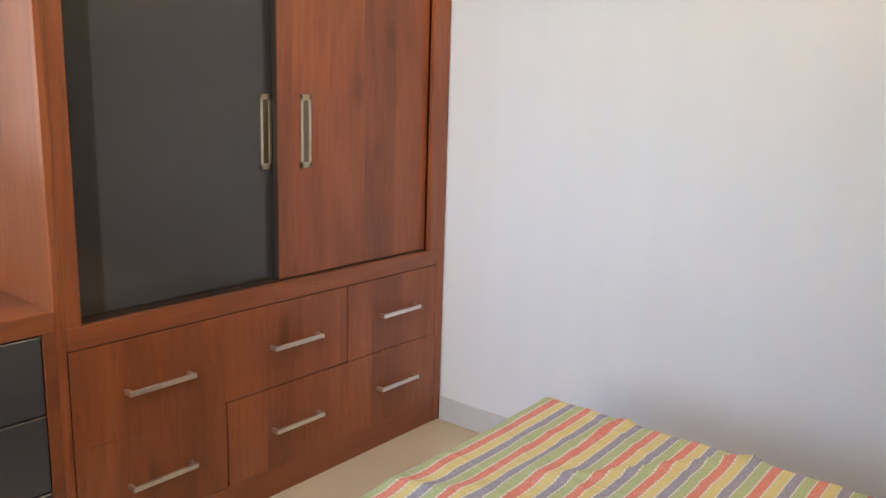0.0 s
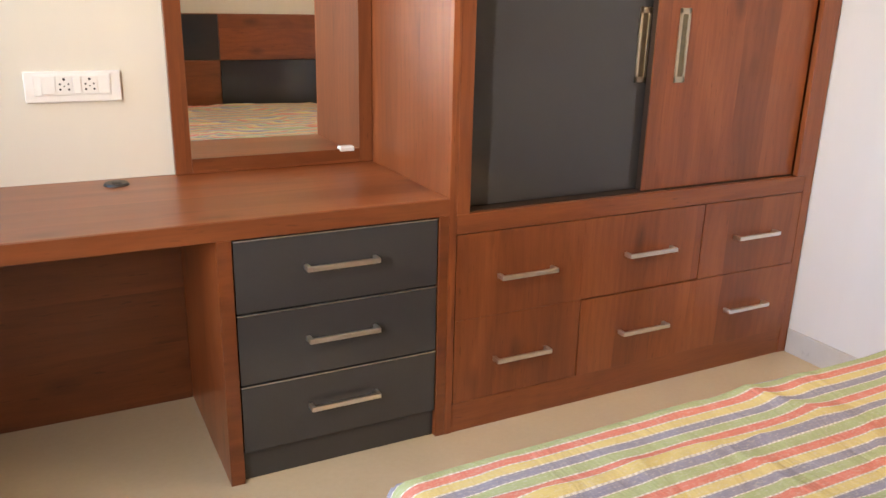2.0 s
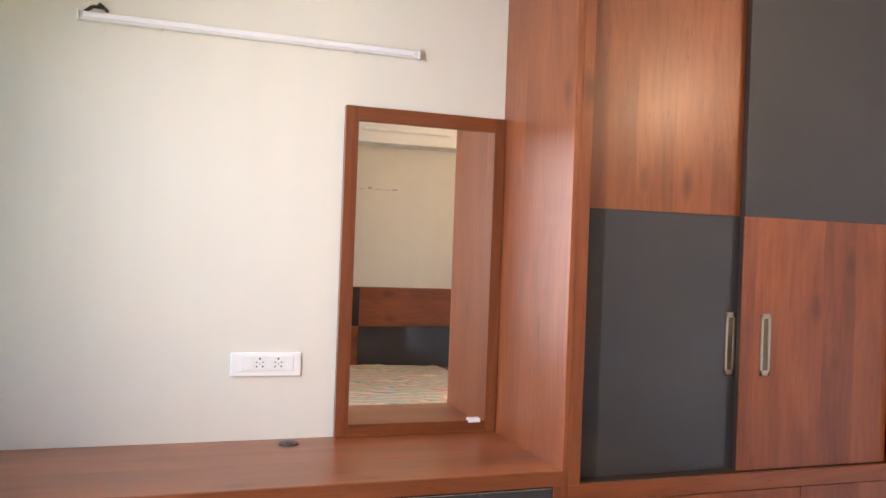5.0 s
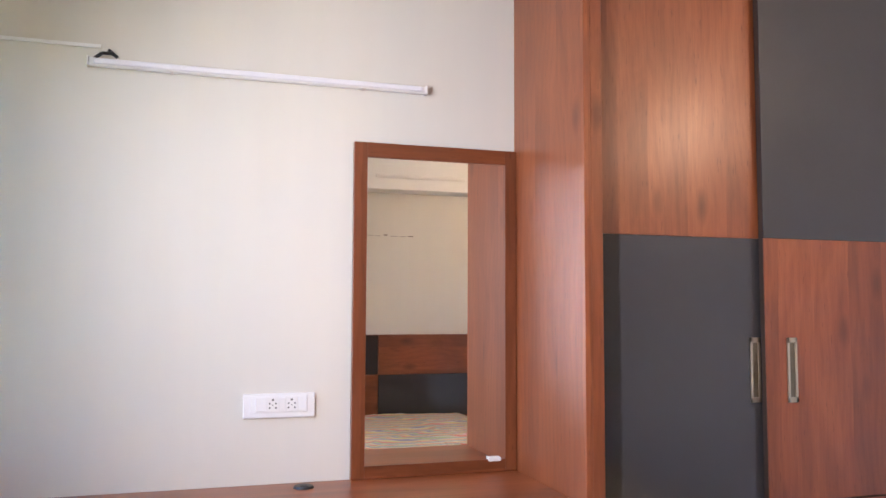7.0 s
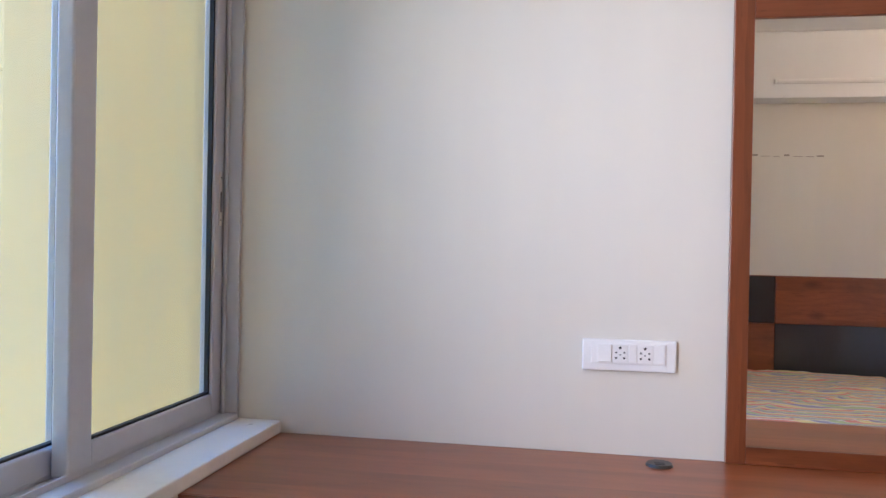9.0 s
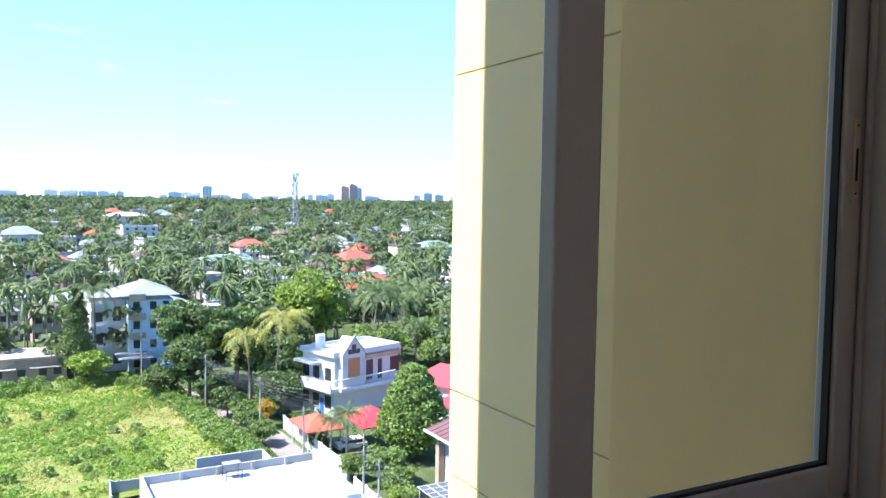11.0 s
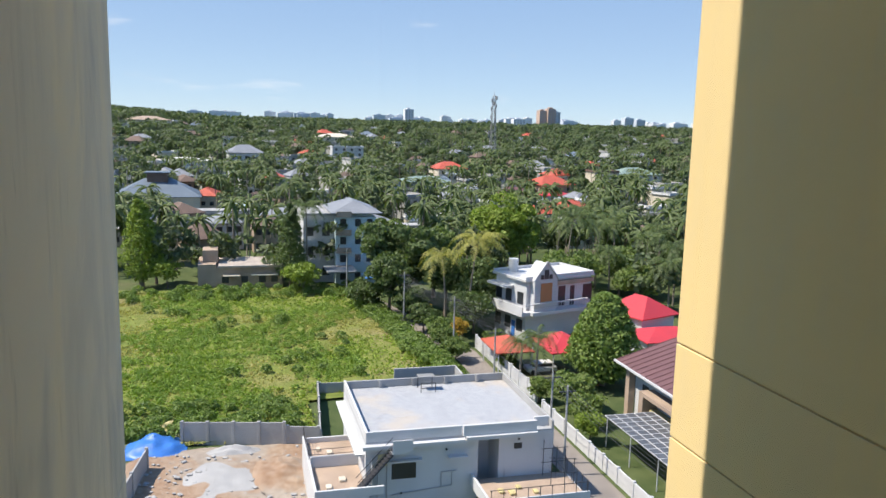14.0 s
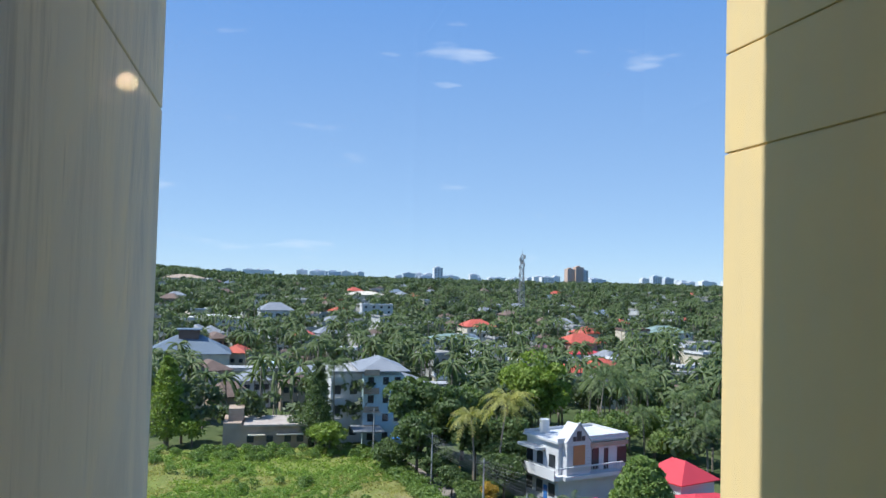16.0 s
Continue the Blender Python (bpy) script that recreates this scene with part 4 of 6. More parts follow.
# ---- the land ----
def land_sheet():
    xs = [-40.0 - 6 * i for i in range(30)] + [-230.0 * 1.09 ** i for i in range(33)] + [-4900.0]
    xs = [400.0] + xs
    ys = [-4000.0, -2000.0, -1000.0] + [-700.0 + 25 * i for i in range(76)] + [1600.0, 2400.0, 4000.0]
    v = [(x, y, land(x, y)) for x in xs for y in ys]
    m = len(ys)
    f = [(i * m + j, (i + 1) * m + j, (i + 1) * m + j + 1, i * m + j + 1) for i in range(len(xs) - 1) for j in range(m - 1)]
    tagged(new("ground", fast_mesh("ground", v, f, ground_mat())), "wide green town ground reaching the horizon", "ground", "", "structure")


land_sheet()


def patch(name, outline, z, mat, label, category, kind="structure", bumps=0.0, step=1.5):
    """A level sheet inside an outline given as rows (x, y from, y to)."""
    v, f = [], []
    cols = 40
    for i, (x, y0, y1) in enumerate(outline):
        for j in range(cols + 1):
            y = y0 + (y1 - y0) * j / cols
            v.append((x, y, z + bumps * noise.noise(Vector((x * 0.35, y * 0.35, 1.0)))))
    for i in range(len(outline) - 1):
        for j in range(cols):
            a = i * (cols + 1) + j
            f.append((a, a + 1, a + cols + 2, a + cols + 1))
    return tagged(new(name, fast_mesh(name, v, f, mat)), label, category, "", kind)


def meadow_right(x):
    return 24.6 if x > -97 else 24.6 - (-97 - x) * 0.10


patch("meadow", [(x, -45.0, (6.2 if x > -89 else meadow_right(x))) for x in [-77 - 2.0 * i for i in range(37)]], G + 0.25, meadow_mat(),
      "overgrown green meadow with dry yellow patches", "meadow", bumps=0.5)
patch("building_plot", [(x, -11.2, 5.2) for x in [-50 - 2.0 * i for i in range(13)]] + [(-76.2, -9.0, 5.6)], G + 0.12, earth_mat(), "bare red earth building plot with spilt cement", "plot", bumps=0.25)


def road_y(x):
    return 28.8 - 0.22 * max(0.0, -103 - x)


patch("road", [(x, road_y(x) - 1.75, road_y(x) + 1.75) for x in [-40 - 3.0 * i for i in range(36)]], G + 0.08, TARMAC, "narrow worn lane between garden walls", "road")


def grass_stuff():
    n = 52000
    x = -77 - 70 * RNG.random(n) ** 1.25
    y = -45 + 72 * RNG.random(n)
    keep = np.array([(yy < (6.2 if xx > -89 else meadow_right(xx))) and RNG.random() < 0.62 + 0.9 * noise.noise(Vector((xx * 0.10, yy * 0.10, 3.0))) for xx, yy in zip(x, y)])
    x, y = x[keep], y[keep]
    dry = np.array([noise.noise(Vector((xx * 0.055 + 4.0, yy * 0.085, 6.0))) + 0.35 * noise.noise(Vector((xx * 0.4, yy * 0.4, 2.0))) + 0.20 * RNG.random() > 0.05 for xx, yy in zip(x, y)])
    straw = np.stack([x[dry], y[dry], np.full(int(dry.sum()), G + 0.26)], axis=1)
    v, f = leaves(straw, 0.16 + 0.2 * RNG.random(len(straw)), 3, 0.15, 0.8, 0.8)
    tagged(new("dry_grass", fast_mesh("dry_grass", v, f, LEAF_STRAW)), "dry straw-coloured grass in patches of the meadow", "grass", "", "stuff")
    x, y = x[~dry], y[~dry]
    ws = [(-79 - 66 * RNG.random(), -38 + 64 * RNG.random()) for _ in range(8200)]
    ws = [(xx, yy) for xx, yy in ws if yy < (5.8 if xx > -89 else meadow_right(xx)) and noise.noise(Vector((xx * 0.075, yy * 0.075, 14.0))) + 0.4 * noise.noise(Vector((xx * 0.3, yy * 0.3, 5.0))) > 0.04]
    v, f = leaves([(xx, yy, G + 0.38) for xx, yy in ws], 0.28 + 0.6 * RNG.random(len(ws)) ** 2, 40, 0.12, 0.8, 0.6)
    tagged(new("weeds", fast_mesh("weeds", v, f, LEAF_WEED)), "patches of green weeds and creepers in the meadow", "weeds", "", "stuff")
    c = np.stack([x, y, np.full(len(x), G + 0.30)], axis=1)
    v, f = leaves(c, 0.22 + 0.22 * RNG.random(len(x)), 3, 0.19, 0.9, 0.8)
    tagged(new("grass", fast_mesh("grass", v, f, LEAF_GRASS)), "tall uneven meadow grass and weeds", "grass", "", "stuff")
    cs, rs = [], []
    while len(cs) < 520:
        a = RNG.random()
        if a < 0.42:      # hedge beside the lane
            k = RNG.random()
            p = (-90 - 52 * k, meadow_right(-90 - 52 * k) - 0.2 - 3.2 * RNG.random() * (0.4 + 0.6 * RNG.random()))
        elif a < 0.66:    # scrub along the plot wall
            p = (-78.5 - 8 * RNG.random() ** 1.6, -22 + 26 * RNG.random())
        elif a < 0.82:    # far edge
            p = (-138 - 9 * RNG.random(), -32 + 52 * RNG.random())
        else:
            p = (-95 - 38 * RNG.random(), -30 + 48 * RNG.random())
            if noise.noise(Vector((p[0] * 0.07, p[1] * 0.07, 9.0))) < 0.12:
                continue
        r = (0.45 + 0.75 * RNG.random()) * (1.35 if a < 0.42 else 1.0)
        cs.append((p[0], p[1], G + 0.35 + 0.45 * r))
        rs.append(r)
    v, f = leaves(cs, rs, 190, 0.17, 0.8)
    tagged(new("scrub", fast_mesh("scrub", v, f, LEAF_SCRUB)), "dense green scrub and creepers at the meadow's edge", "scrub", "", "stuff")


grass_stuff()


# ---- houses ----
def windows(parent, m, face, xs, zs, w, h, frame=HWHITE):
    """Framed dark windows on one face of a house: face is (axis, place, sign)."""
    for z in zs:
        for x in xs:
            if face[0] == "y":
                lo, hi = (x - w / 2, face[1] - 0.06, z), (x + w / 2, face[1] + 0.06, z + h)
                l2, h2 = (x - w / 2 - 0.12, face[1] - 0.16, z + h), (x + w / 2 + 0.12, face[1] + 0.02, z + h + 0.12)
            else:
                lo, hi = (face[1] - 0.06, x - w / 2, z), (face[1] + 0.06, x + w / 2, z + h)
                l2, h2 = (face[1] - 0.16, x - w / 2 - 0.12, z + h), (face[1] + 0.02, x + w / 2 + 0.12, z + h + 0.12)
            b = box(lo, hi)
            b.transform(m)
            win_part = part("window", b, PANE_DARK, parent)
            b = box(l2, h2)
            b.transform(m)
            part("sunshade", b, frame, win_part)


def hip_bm(x0, x1, y0, y1, z, rise, over=0.6, ridge=0.35):
    """A hipped roof with a thick eave."""
    bm = bmesh.new()
    x0, x1, y0, y1 = x0 - over, x1 + over, y0 - over, y1 + over
    lx, ly = x1 - x0, y1 - y0
    if lx >= ly:
        ra, rb = (x0 + lx * ridge, (y0 + y1) / 2), (x1 - lx * ridge, (y0 + y1) / 2)
    else:
        ra, rb = ((x0 + x1) / 2, y0 + ly * ridge), ((x0 + x1) / 2, y1 - ly * ridge)
    low = [bm.verts.new((x, y, z - 0.15)) for x, y in ((x0, y0), (x1, y0), (x1, y1), (x0, y1))]
    eave = [bm.verts.new((x, y, z)) for x, y in ((x0, y0), (x1, y0), (x1, y1), (x0, y1))]
    a, b = bm.verts.new((*ra, z + rise)), bm.verts.new((*rb, z + rise))
    bm.faces.new(low[::-1])
    for i in range(4):
        bm.faces.new((low[i], low[(i + 1) % 4], eave[(i + 1) % 4], eave[i]))
    if lx >= ly:
        for q in ((eave[0], eave[1], b, a), (eave[2], eave[3], a, b), (eave[1], eave[2], b), (eave[3], eave[0], a)):
            bm.faces.new(q)
    else:
        for q in ((eave[1], eave[2], b, a), (eave[3], eave[0], a, b), (eave[0], eave[1], a), (eave[2], eave[3], b)):
            bm.faces.new(q)
    return bm


def house(x, y, w, d, h, turn, wall_mat, roof_mat, kind, label, cols=3, storeys=None, rise=None, name="house"):
    """A plain town house facing the window: w across the view, d deep."""
    z = land(x, y)
    m = Matrix.Translation((x, y, z)) @ Matrix.Rotation(radians(turn), 4, "Z")
    t = thing(name, (x, y, z), label, "house", "town houses")
    b = box((-d / 2, -w / 2, -2.0), (d / 2, w / 2, h))
    b.transform(m)
    part("wall", b, wall_mat, t)
    if kind == "flat":
        b = boxes(((-d / 2 - 0.4, -w / 2 - 0.4, h), (d / 2 + 0.4, w / 2 + 0.4, h + 0.2)), ((d / 2 - 0.1, -w / 2 - 0.1, h + 0.2), (d / 2 + 0.1, w / 2 + 0.1, h + 0.9)),
                  ((-d / 2, -w / 2 - 0.1, h + 0.2), (d / 2 - 0.1, -w / 2 + 0.1, h + 0.9)), ((-d / 2, w / 2 - 0.1, h + 0.2), (d / 2 - 0.1, w / 2 + 0.1, h + 0.9)))
    else:
        b = hip_bm(-d / 2, d / 2, -w / 2, w / 2, h, rise or 0.22 * min(w, d) + 0.6)
    b.transform(m)
    part("roof", b, roof_mat, t)
    n = storeys or max(1, round(h / 3.2))
    for k in range(n):
        for i in range(cols):
            yy = -w / 2 + w * (i + 0.5) / cols
            b = box((d / 2 - 0.05, yy - 0.65, h * k / n + 1.0), (d / 2 + 0.05, yy + 0.65, h * k / n + 2.3))
            b.transform(m)
            part("window", b, PANE_DARK, t)
    return t


# unfinished flat-roofed house below the window
def main_house():
    X0, X1, Y0, Y1, T = -73.4, -60.4, 7.1, 23.0, -23.0
    t = thing("flat_roofed_house", (-67, 15, G), "white two-storey house under construction with a flat roof", "house")
    S = T - 0.95
    part("wall", boxes(((X0, Y0, G), (X1, 16.4, S)), ((X0, 16.4, G), (X1 - 2.6, 18.2, S)), ((X0, 18.2, G), (X1, Y1, S))), HWHITE, t)
    part("roof_slab", boxes(((X0, Y0, S), (X1, Y1, S + 0.12))), ROOF_SLAB, t, "pale weathered roof screed")
    part("cornice", boxes(((X1 + 0.002, Y0 - 0.3, S - 0.35), (X1 + 0.55, 15.2, S - 0.05)), ((X1 + 0.002, 15.204, S - 0.1), (X1 + 0.75, 21.3, S + 0.2))), HWHITE, t)
    for lo, hi in (((X0, Y0, S + 0.122), (X1, Y0 + 0.2, T)), ((X0, Y1 - 0.2, S + 0.122), (X1, Y1, T - 0.15)), ((X0, Y0 + 0.2, S + 0.122), (X0 + 0.2, Y1 - 0.2, T - 0.1)),
                   ((X1 - 0.2, Y0 + 0.2, S + 0.122), (X1, 15.0, T)), ((X1 + 0.2, 15.0, S + 0.202), (X1 + 0.45, 21.3, T + 0.15)), ((X1 - 0.9, 21.5, S + 0.122), (X1 - 0.7, Y1 - 0.2, T)),
                   ((X0 - 2.6, 12.4, S - 0.3), (X0 - 2.4, 18.8, T + 0.05)), ((X0 - 2.4, 18.6, S - 0.3), (X0, 18.8, T))):
        part("parapet", box(lo, hi, 0.02, 1), CONC if lo[0] < X0 + 0.1 and lo[1] > Y0 + 0.1 else HWHITE, t)
    for y in (10.4, 13.6, 16.8, 20.0):
        part("pier", box((X0 + 0.2, y, S + 0.122), (X0 + 0.45, y + 0.3, T - 0.05)), CONC, t)
    part("ledge", box((X0, Y0 - 0.75, S - 1.2), (X1 - 0.5, Y0, S - 1.05)), HWHITE, t)
    for lo, hi, mt in (((X1 - 0.02, 9.2, -27.1), (X1 + 0.03, 11.2, -25.7), PANE_DARK), ((X1 - 0.02, 19.5, -25.35), (X1 + 0.03, 20.2, -24.85), PANE_DARK), ((X1 - 0.02, 14.0, -25.75), (X1 + 0.03, 15.2, -25.6), PANE_DARK)):
        part("window", box(lo, hi), mt, t)
    part("sunshade", box((X1 + 0.002, 13.8, -25.55), (X1 + 0.6, 15.4, -25.40)), HWHITE, t)
    part("sunshade", box((X1 + 0.002, 8.6, -25.55), (X1 + 0.5, 11.6, -25.42)), HWHITE, t)
    for y, z in ((10.0, -28.3), (17.1 - 3.4, -24.9), (19.9, -24.5)):
        part("drain_pipe", tube((X1, y, z), (X1 + 0.12, y, z), 0.09, None, 10), DARK_PL, t)
    for y in (7.6, 8.1):
        part("drain_pipe", tube((X1 + 0.09, y, G), (X1 + 0.09, y, -25.0), 0.06, None, 8), HWHITE, t)
    part("lower_roof", boxes(((X1, 15.8, -28.2), (X1 + 5.0, 24.2, -27.8)), ((X1 + 4.8, 15.8, -27.8), (X1 + 5.0, 24.2, -27.2)), ((X1 + 0.01, 15.8, -27.8), (X1 + 4.8, 16.0, -27.2))), HWHITE, t)
    part("terrace_floor", box((X1 + 0.01, 16.01, -27.798), (X1 + 4.79, 24.1, -27.76)), HPINK, t, "dusty unfinished terrace floor")
    part("porch", box((X1, 16.6, G), (X1 + 4.4, 23.6, -28.2)), HCREAM, t)
    rail = bmesh.new()
    for i in range(9):
        y = 16.0 + i * 1.0
        tube((X1 + 4.9, y, -27.2), (X1 + 4.9, y, -26.4), 0.03, None, 5, rail)
    tube((X1 + 4.9, 15.9, -26.4), (X1 + 4.9, 24.1, -26.4), 0.03, None, 5, rail)
    for i in range(5):
        tube((X1 + 0.6 + i, 24.1, -27.8), (X1 + 0.6 + i, 24.1, -26.4), 0.03, None, 5, rail)
    tube((X1 + 0.2, 24.1, -26.4), (X1 + 4.9, 24.1, -26.4), 0.03, None, 5, rail)
    part("railing", rail, IRON, t, "dark metal terrace railing")
    # outside stair at the annex side
    st = bmesh.new()
    for i in range(14):
        f = i / 13
        box((X1 + 0.4, 6.4 + 2.6 * f, -27.2 + 2.9 * f), (X1 + 1.3, 6.75 + 2.6 * f, -27.1 + 2.9 * f), 0, 1, st)
    for x in (X1 + 0.38, X1 + 1.32):
        tube((x, 6.3, -27.4), (x, 9.2, -24.3), 0.07, None, 6, st)
        tube((x, 6.3, -26.5), (x, 9.2, -23.4), 0.03, None, 6, st)
    part("stair", st, IRON, t, "steep dark steel outside stair")
    part("landing", boxes(((X1 + 0.002, 9.0, -24.4), (X1 + 1.4, 10.6, -24.25)), ((X1 + 1.3, 9.0, -24.25), (X1 + 1.4, 10.6, -23.3))), HWHITE, t)
    # annex
    AX0, AX1, AY0, AY1 = -69.5, -58.4, 2.9, 7.05
    part("annex_wall", boxes(((AX0, AY0, G), (AX1, AY1, -27.3))), HWHITE, t)
    for lo, hi in (((AX0, AY0, -27.3), (AX1, AY0 + 0.2, -26.6)), ((AX1 - 0.2, AY0 + 0.2, -27.3), (AX1, AY1 + 1.2, -26.6)), ((-64.3, AY0 + 0.2, -27.3), (-64.1, AY1, -26.3)), ((AX0, AY0 + 0.2, -27.3), (AX0 + 0.2, AY1, -26.8))):
        part("parapet", box(lo, hi, 0.02, 1), HWHITE, t)
    part("annex_floor", boxes(((AX0 + 0.21, AY0 + 0.21, -27.298), (AX1 - 0.21, AY1, -27.26))), HPINK, t, "dusty unfinished annex roof")
    # pipes, small fittings and clutter of the unfinished works
    for pts in (((X1 + 0.07, 9.2, -28.4), (X1 + 0.07, 14.2, -28.0)), ((X1 + 0.07, 14.2, -28.0), (X1 + 0.07, 14.2, -26.9)), ((X1 + 0.07, 13.3, -28.1), (X1 + 0.07, 13.3, -26.8)),
                ((X1 + 0.07, 13.3, -26.8), (X1 + 0.07, 14.6, -26.75)), ((X1 + 0.07, 18.7, -27.7), (X1 + 0.07, 18.7, -27.0)), ((X1 + 0.1, 8.8, G), (X1 + 0.1, 8.8, -25.2))):
        part("water_pipe", tube(*pts, 0.045, None, 6), CONC, t)
    sc = bmesh.new()
    for y in (22.0, 23.2, 24.0):
        for x in (X1 + 0.4, X1 + 2.2):
            tube((x, y, -27.76), (x, y, -24.6 - 0.5 * (y - 22)), 0.035, None, 5, sc)
    for z in (-26.6, -25.4):
        tube((X1 + 0.4, 21.8, z), (X1 + 0.4, 24.2, z), 0.03, None, 5, sc)
        tube((X1 + 2.2, 21.8, z), (X1 + 2.2, 24.2, z - 0.3), 0.03, None, 5, sc)
        tube((X1 + 0.3, 23.2, z), (X1 + 2.4, 23.2, z), 0.03, None, 5, sc)
    part("scaffold", sc, IRON, t, "dark tube scaffold at the house corner")
    ar = bmesh.new()
    for i in range(7):
        x = AX0 + 0.1 + i * 0.85
        tube((x, AY0 + 0.1, -26.6), (x, AY0 + 0.1, -25.7), 0.025, None, 5, ar)
    for z in (-26.15, -25.7):
        tube((AX0 + 0.1, AY0 + 0.1, z), (-64.2, AY0 + 0.1, z), 0.025, None, 5, ar)
        tube((-64.2, AY0 + 0.1, z), (-64.2, AY1, z), 0.025, None, 5, ar)
    part("annex_rail", ar, IRON, t, "rusty temporary rail round the annex roof")
    t.location.y += 1.3
    part("yellow_cloth", boxes(((X1 + 0.30, 9.3, -25.75), (X1 + 0.36, 10.05, -24.75)), bev=0.02), SAND, t, "yellow cloth hung at the stair")
    return t


main_house()


def loose(name, bm, mat, label, category, group=""):
    return tagged(part(name, bm, mat), label, category, group)


# roof frame on the flat roof
rf = thing("roof_stand", (-71.5, 15.9, -23.83), "small steel stand with a sloping panel on the roof", "stand")
for x, y in ((-72.3, 15.3), (-72.3, 16.7), (-70.9, 15.3), (-70.9, 16.7)):
    part("leg", tube((x, y, -23.83), (x, y, -22.6 if x < -72 else -22.9), 0.035, None, 6), IRON, rf)
for a, b in (((-72.3, 15.3, -22.6), (-72.3, 16.7, -22.6)), ((-70.9, 15.3, -22.9), (-70.9, 16.7, -22.9)), ((-70.9, 15.3, -23.4), (-70.9, 16.7, -23.4))):
    part("bar", tube(a, b, 0.03, None, 6), IRON, rf)
part("panel", boxes(((-72.5, 15.2, -22.56), (-71.5, 16.8, -22.50))), CONC_D, rf)

# rubble and sacks on the terraces
for i, (x, y, z, s) in enumerate(((-57.8, 17.6, -27.76, 0.35), (-57.4, 18.4, -27.76, 0.4), (-58.2, 19.2, -27.76, 0.3), (-57.2, 20.3, -27.76, 0.3), (-60.2, 4.2, -27.26, 0.35), (-61.4, 5.4, -27.26, 0.4),
                                  (-59.4, 5.9, -27.26, 0.3), (-66.8, 5.0, -27.26, 0.35), (-67.6, 4.1, -27.26, 0.3))):
    y += 1.3
    sack = box((x - s, y - s * 0.7, z), (x + s, y + s * 0.7, z + 0.22), 0.09, 2)
    loose("cement_sack", sack, SAND if i < 4 else HCREAM, "dusty cement sack lying on the terrace floor", "sack", "cement sacks")


# ---- precast garden walls ----
def panel_wall(name, a, b, h, bays, mat, label, thick=0.14, post=0.3):
    """A wall from a to b, of posts with panels between them."""
    a, b = Vector((*a, 0)), Vector((*b, 0))
    z = land(a.x, a.y)
    t = thing(name, ((a.x + b.x) / 2, (a.y + b.y) / 2, z), label, "garden wall")
    d = (b - a).normalized()
    ang = math.atan2(d.y, d.x)
    L = (b - a).length
    m = Matrix.Translation((a.x, a.y, z)) @ Matrix.Rotation(ang, 4, "Z")
    for i in range(bays + 1):
        s = box((L * i / bays - post / 2, -post / 2, 0), (L * i / bays + post / 2, post / 2, h + 0.12), 0.02, 1)
        s.transform(m)
        part("post", s, mat, t)
        if i < bays:
            s = box((L * i / bays + post / 2, -thick / 2, 0), (L * (i + 1) / bays - post / 2, thick / 2, h), 0.015, 1)
            s.transform(m)
            part("panel", s, mat, t)
    return t


panel_wall("plot_wall", (-77.7, -6.5), (-75.8, 3.0), 2.3, 4, CONC, "grey precast concrete wall round the plot")
panel_wall("plot_wall", (-75.8, 3.3), (-75.1, 6.2), 1.9, 1, CONC, "lower grey concrete wall beside the plot")
panel_wall("plot_wall", (-75.1, 6.4), (-89.4, 7.6), 1.5, 3, CONC, "grey concrete wall along the meadow")
panel_wall("plot_wall", (-89.4, 7.8), (-88.6, 23.8), 1.4, 4, CONC, "grey concrete wall behind the flat-roofed house")
panel_wall("plot_wall", (-58.0, -11.2), (-72.6, -9.2), 2.0, 3, CONC, "grey plastered wall at the plot's side")
panel_wall("lane_wall", (-104.5, 31.2), (-82.5, 31.6), 1.9, 8, HWHITE, "white garden wall with posts beside the lane")
panel_wall("lane_wall", (-79.0, 31.0), (-50.0, 31.2), 1.5, 10, HWHITE, "whitewashed garden wall along the lane")
panel_wall("lane_wall", (-88.0, 26.4), (-80.0, 26.6), 1.3, 3, HWHITE, "low white wall beside the lane")

# heaps on the plot
def heap(name, x, y, rx, ry, h, mat, label, category, seed=0.0):
    bm = bmesh.new()
    bmesh.ops.create_grid(bm, x_segments=26, y_segments=26, size=1)
    for v in bm.verts:
        r = min(1.0, v.co.length)
        k = (1 - r) ** 0.8 * h * (0.8 + 0.5 * noise.noise(Vector((v.co.x * 2.3, v.co.y * 2.3, seed))))
        v.co = Vector((x + v.co.x * rx, y + v.co.y * ry, G + 0.05 + k))
    return loose(name, bm, mat, label, category)


heap("tarpaulin_heap", -77.4, -9.0, 2.6, 3.0, 1.6, TARP, "building material heap under a blue tarpaulin", "heap", 1.0)
heap("sand_heap", -80.4, -7.2, 2.0, 4.0, 1.5, SAND, "heap of yellow sand and bags beside the wall", "heap", 2.0)
heap("earth_heap", -69.3, 2.4, 4.0, 2.8, 1.0, earth_mat(), "low heap of dug red earth", "heap", 3.0)
heap("rubble_heap", -75.0, -1.8, 1.1, 2.6, 0.9, CONC, "heap of broken grey concrete by the wall", "heap", 4.0)
heap("rubble_heap", -78.9, -14.2, 1.6, 1.8, 1.0, CONC, "heap of grey rubble beside the tarpaulin", "heap", 5.0)
for i in range(7):
    loose("scaffold_pole", tube((-62.6 - 0.25 * i, -6.6 + 0.1 * i, G + 0.34 + 0.03 * (i % 3)), (-63.0 - 0.25 * i, -1.6 + 0.12 * i, G + 0.36), 0.06, None, 6), TIMBER, "weathered timber pole lying on the plot", "pole", "timber poles")
gn = bmesh.new()
bmesh.ops.create_grid(gn, x_segments=8, y_segments=8, size=1.2, matrix=Matrix.Translation((-61.6, -10.6, G + 1.2)) @ Matrix.Rotation(radians(78), 4, "Y"))
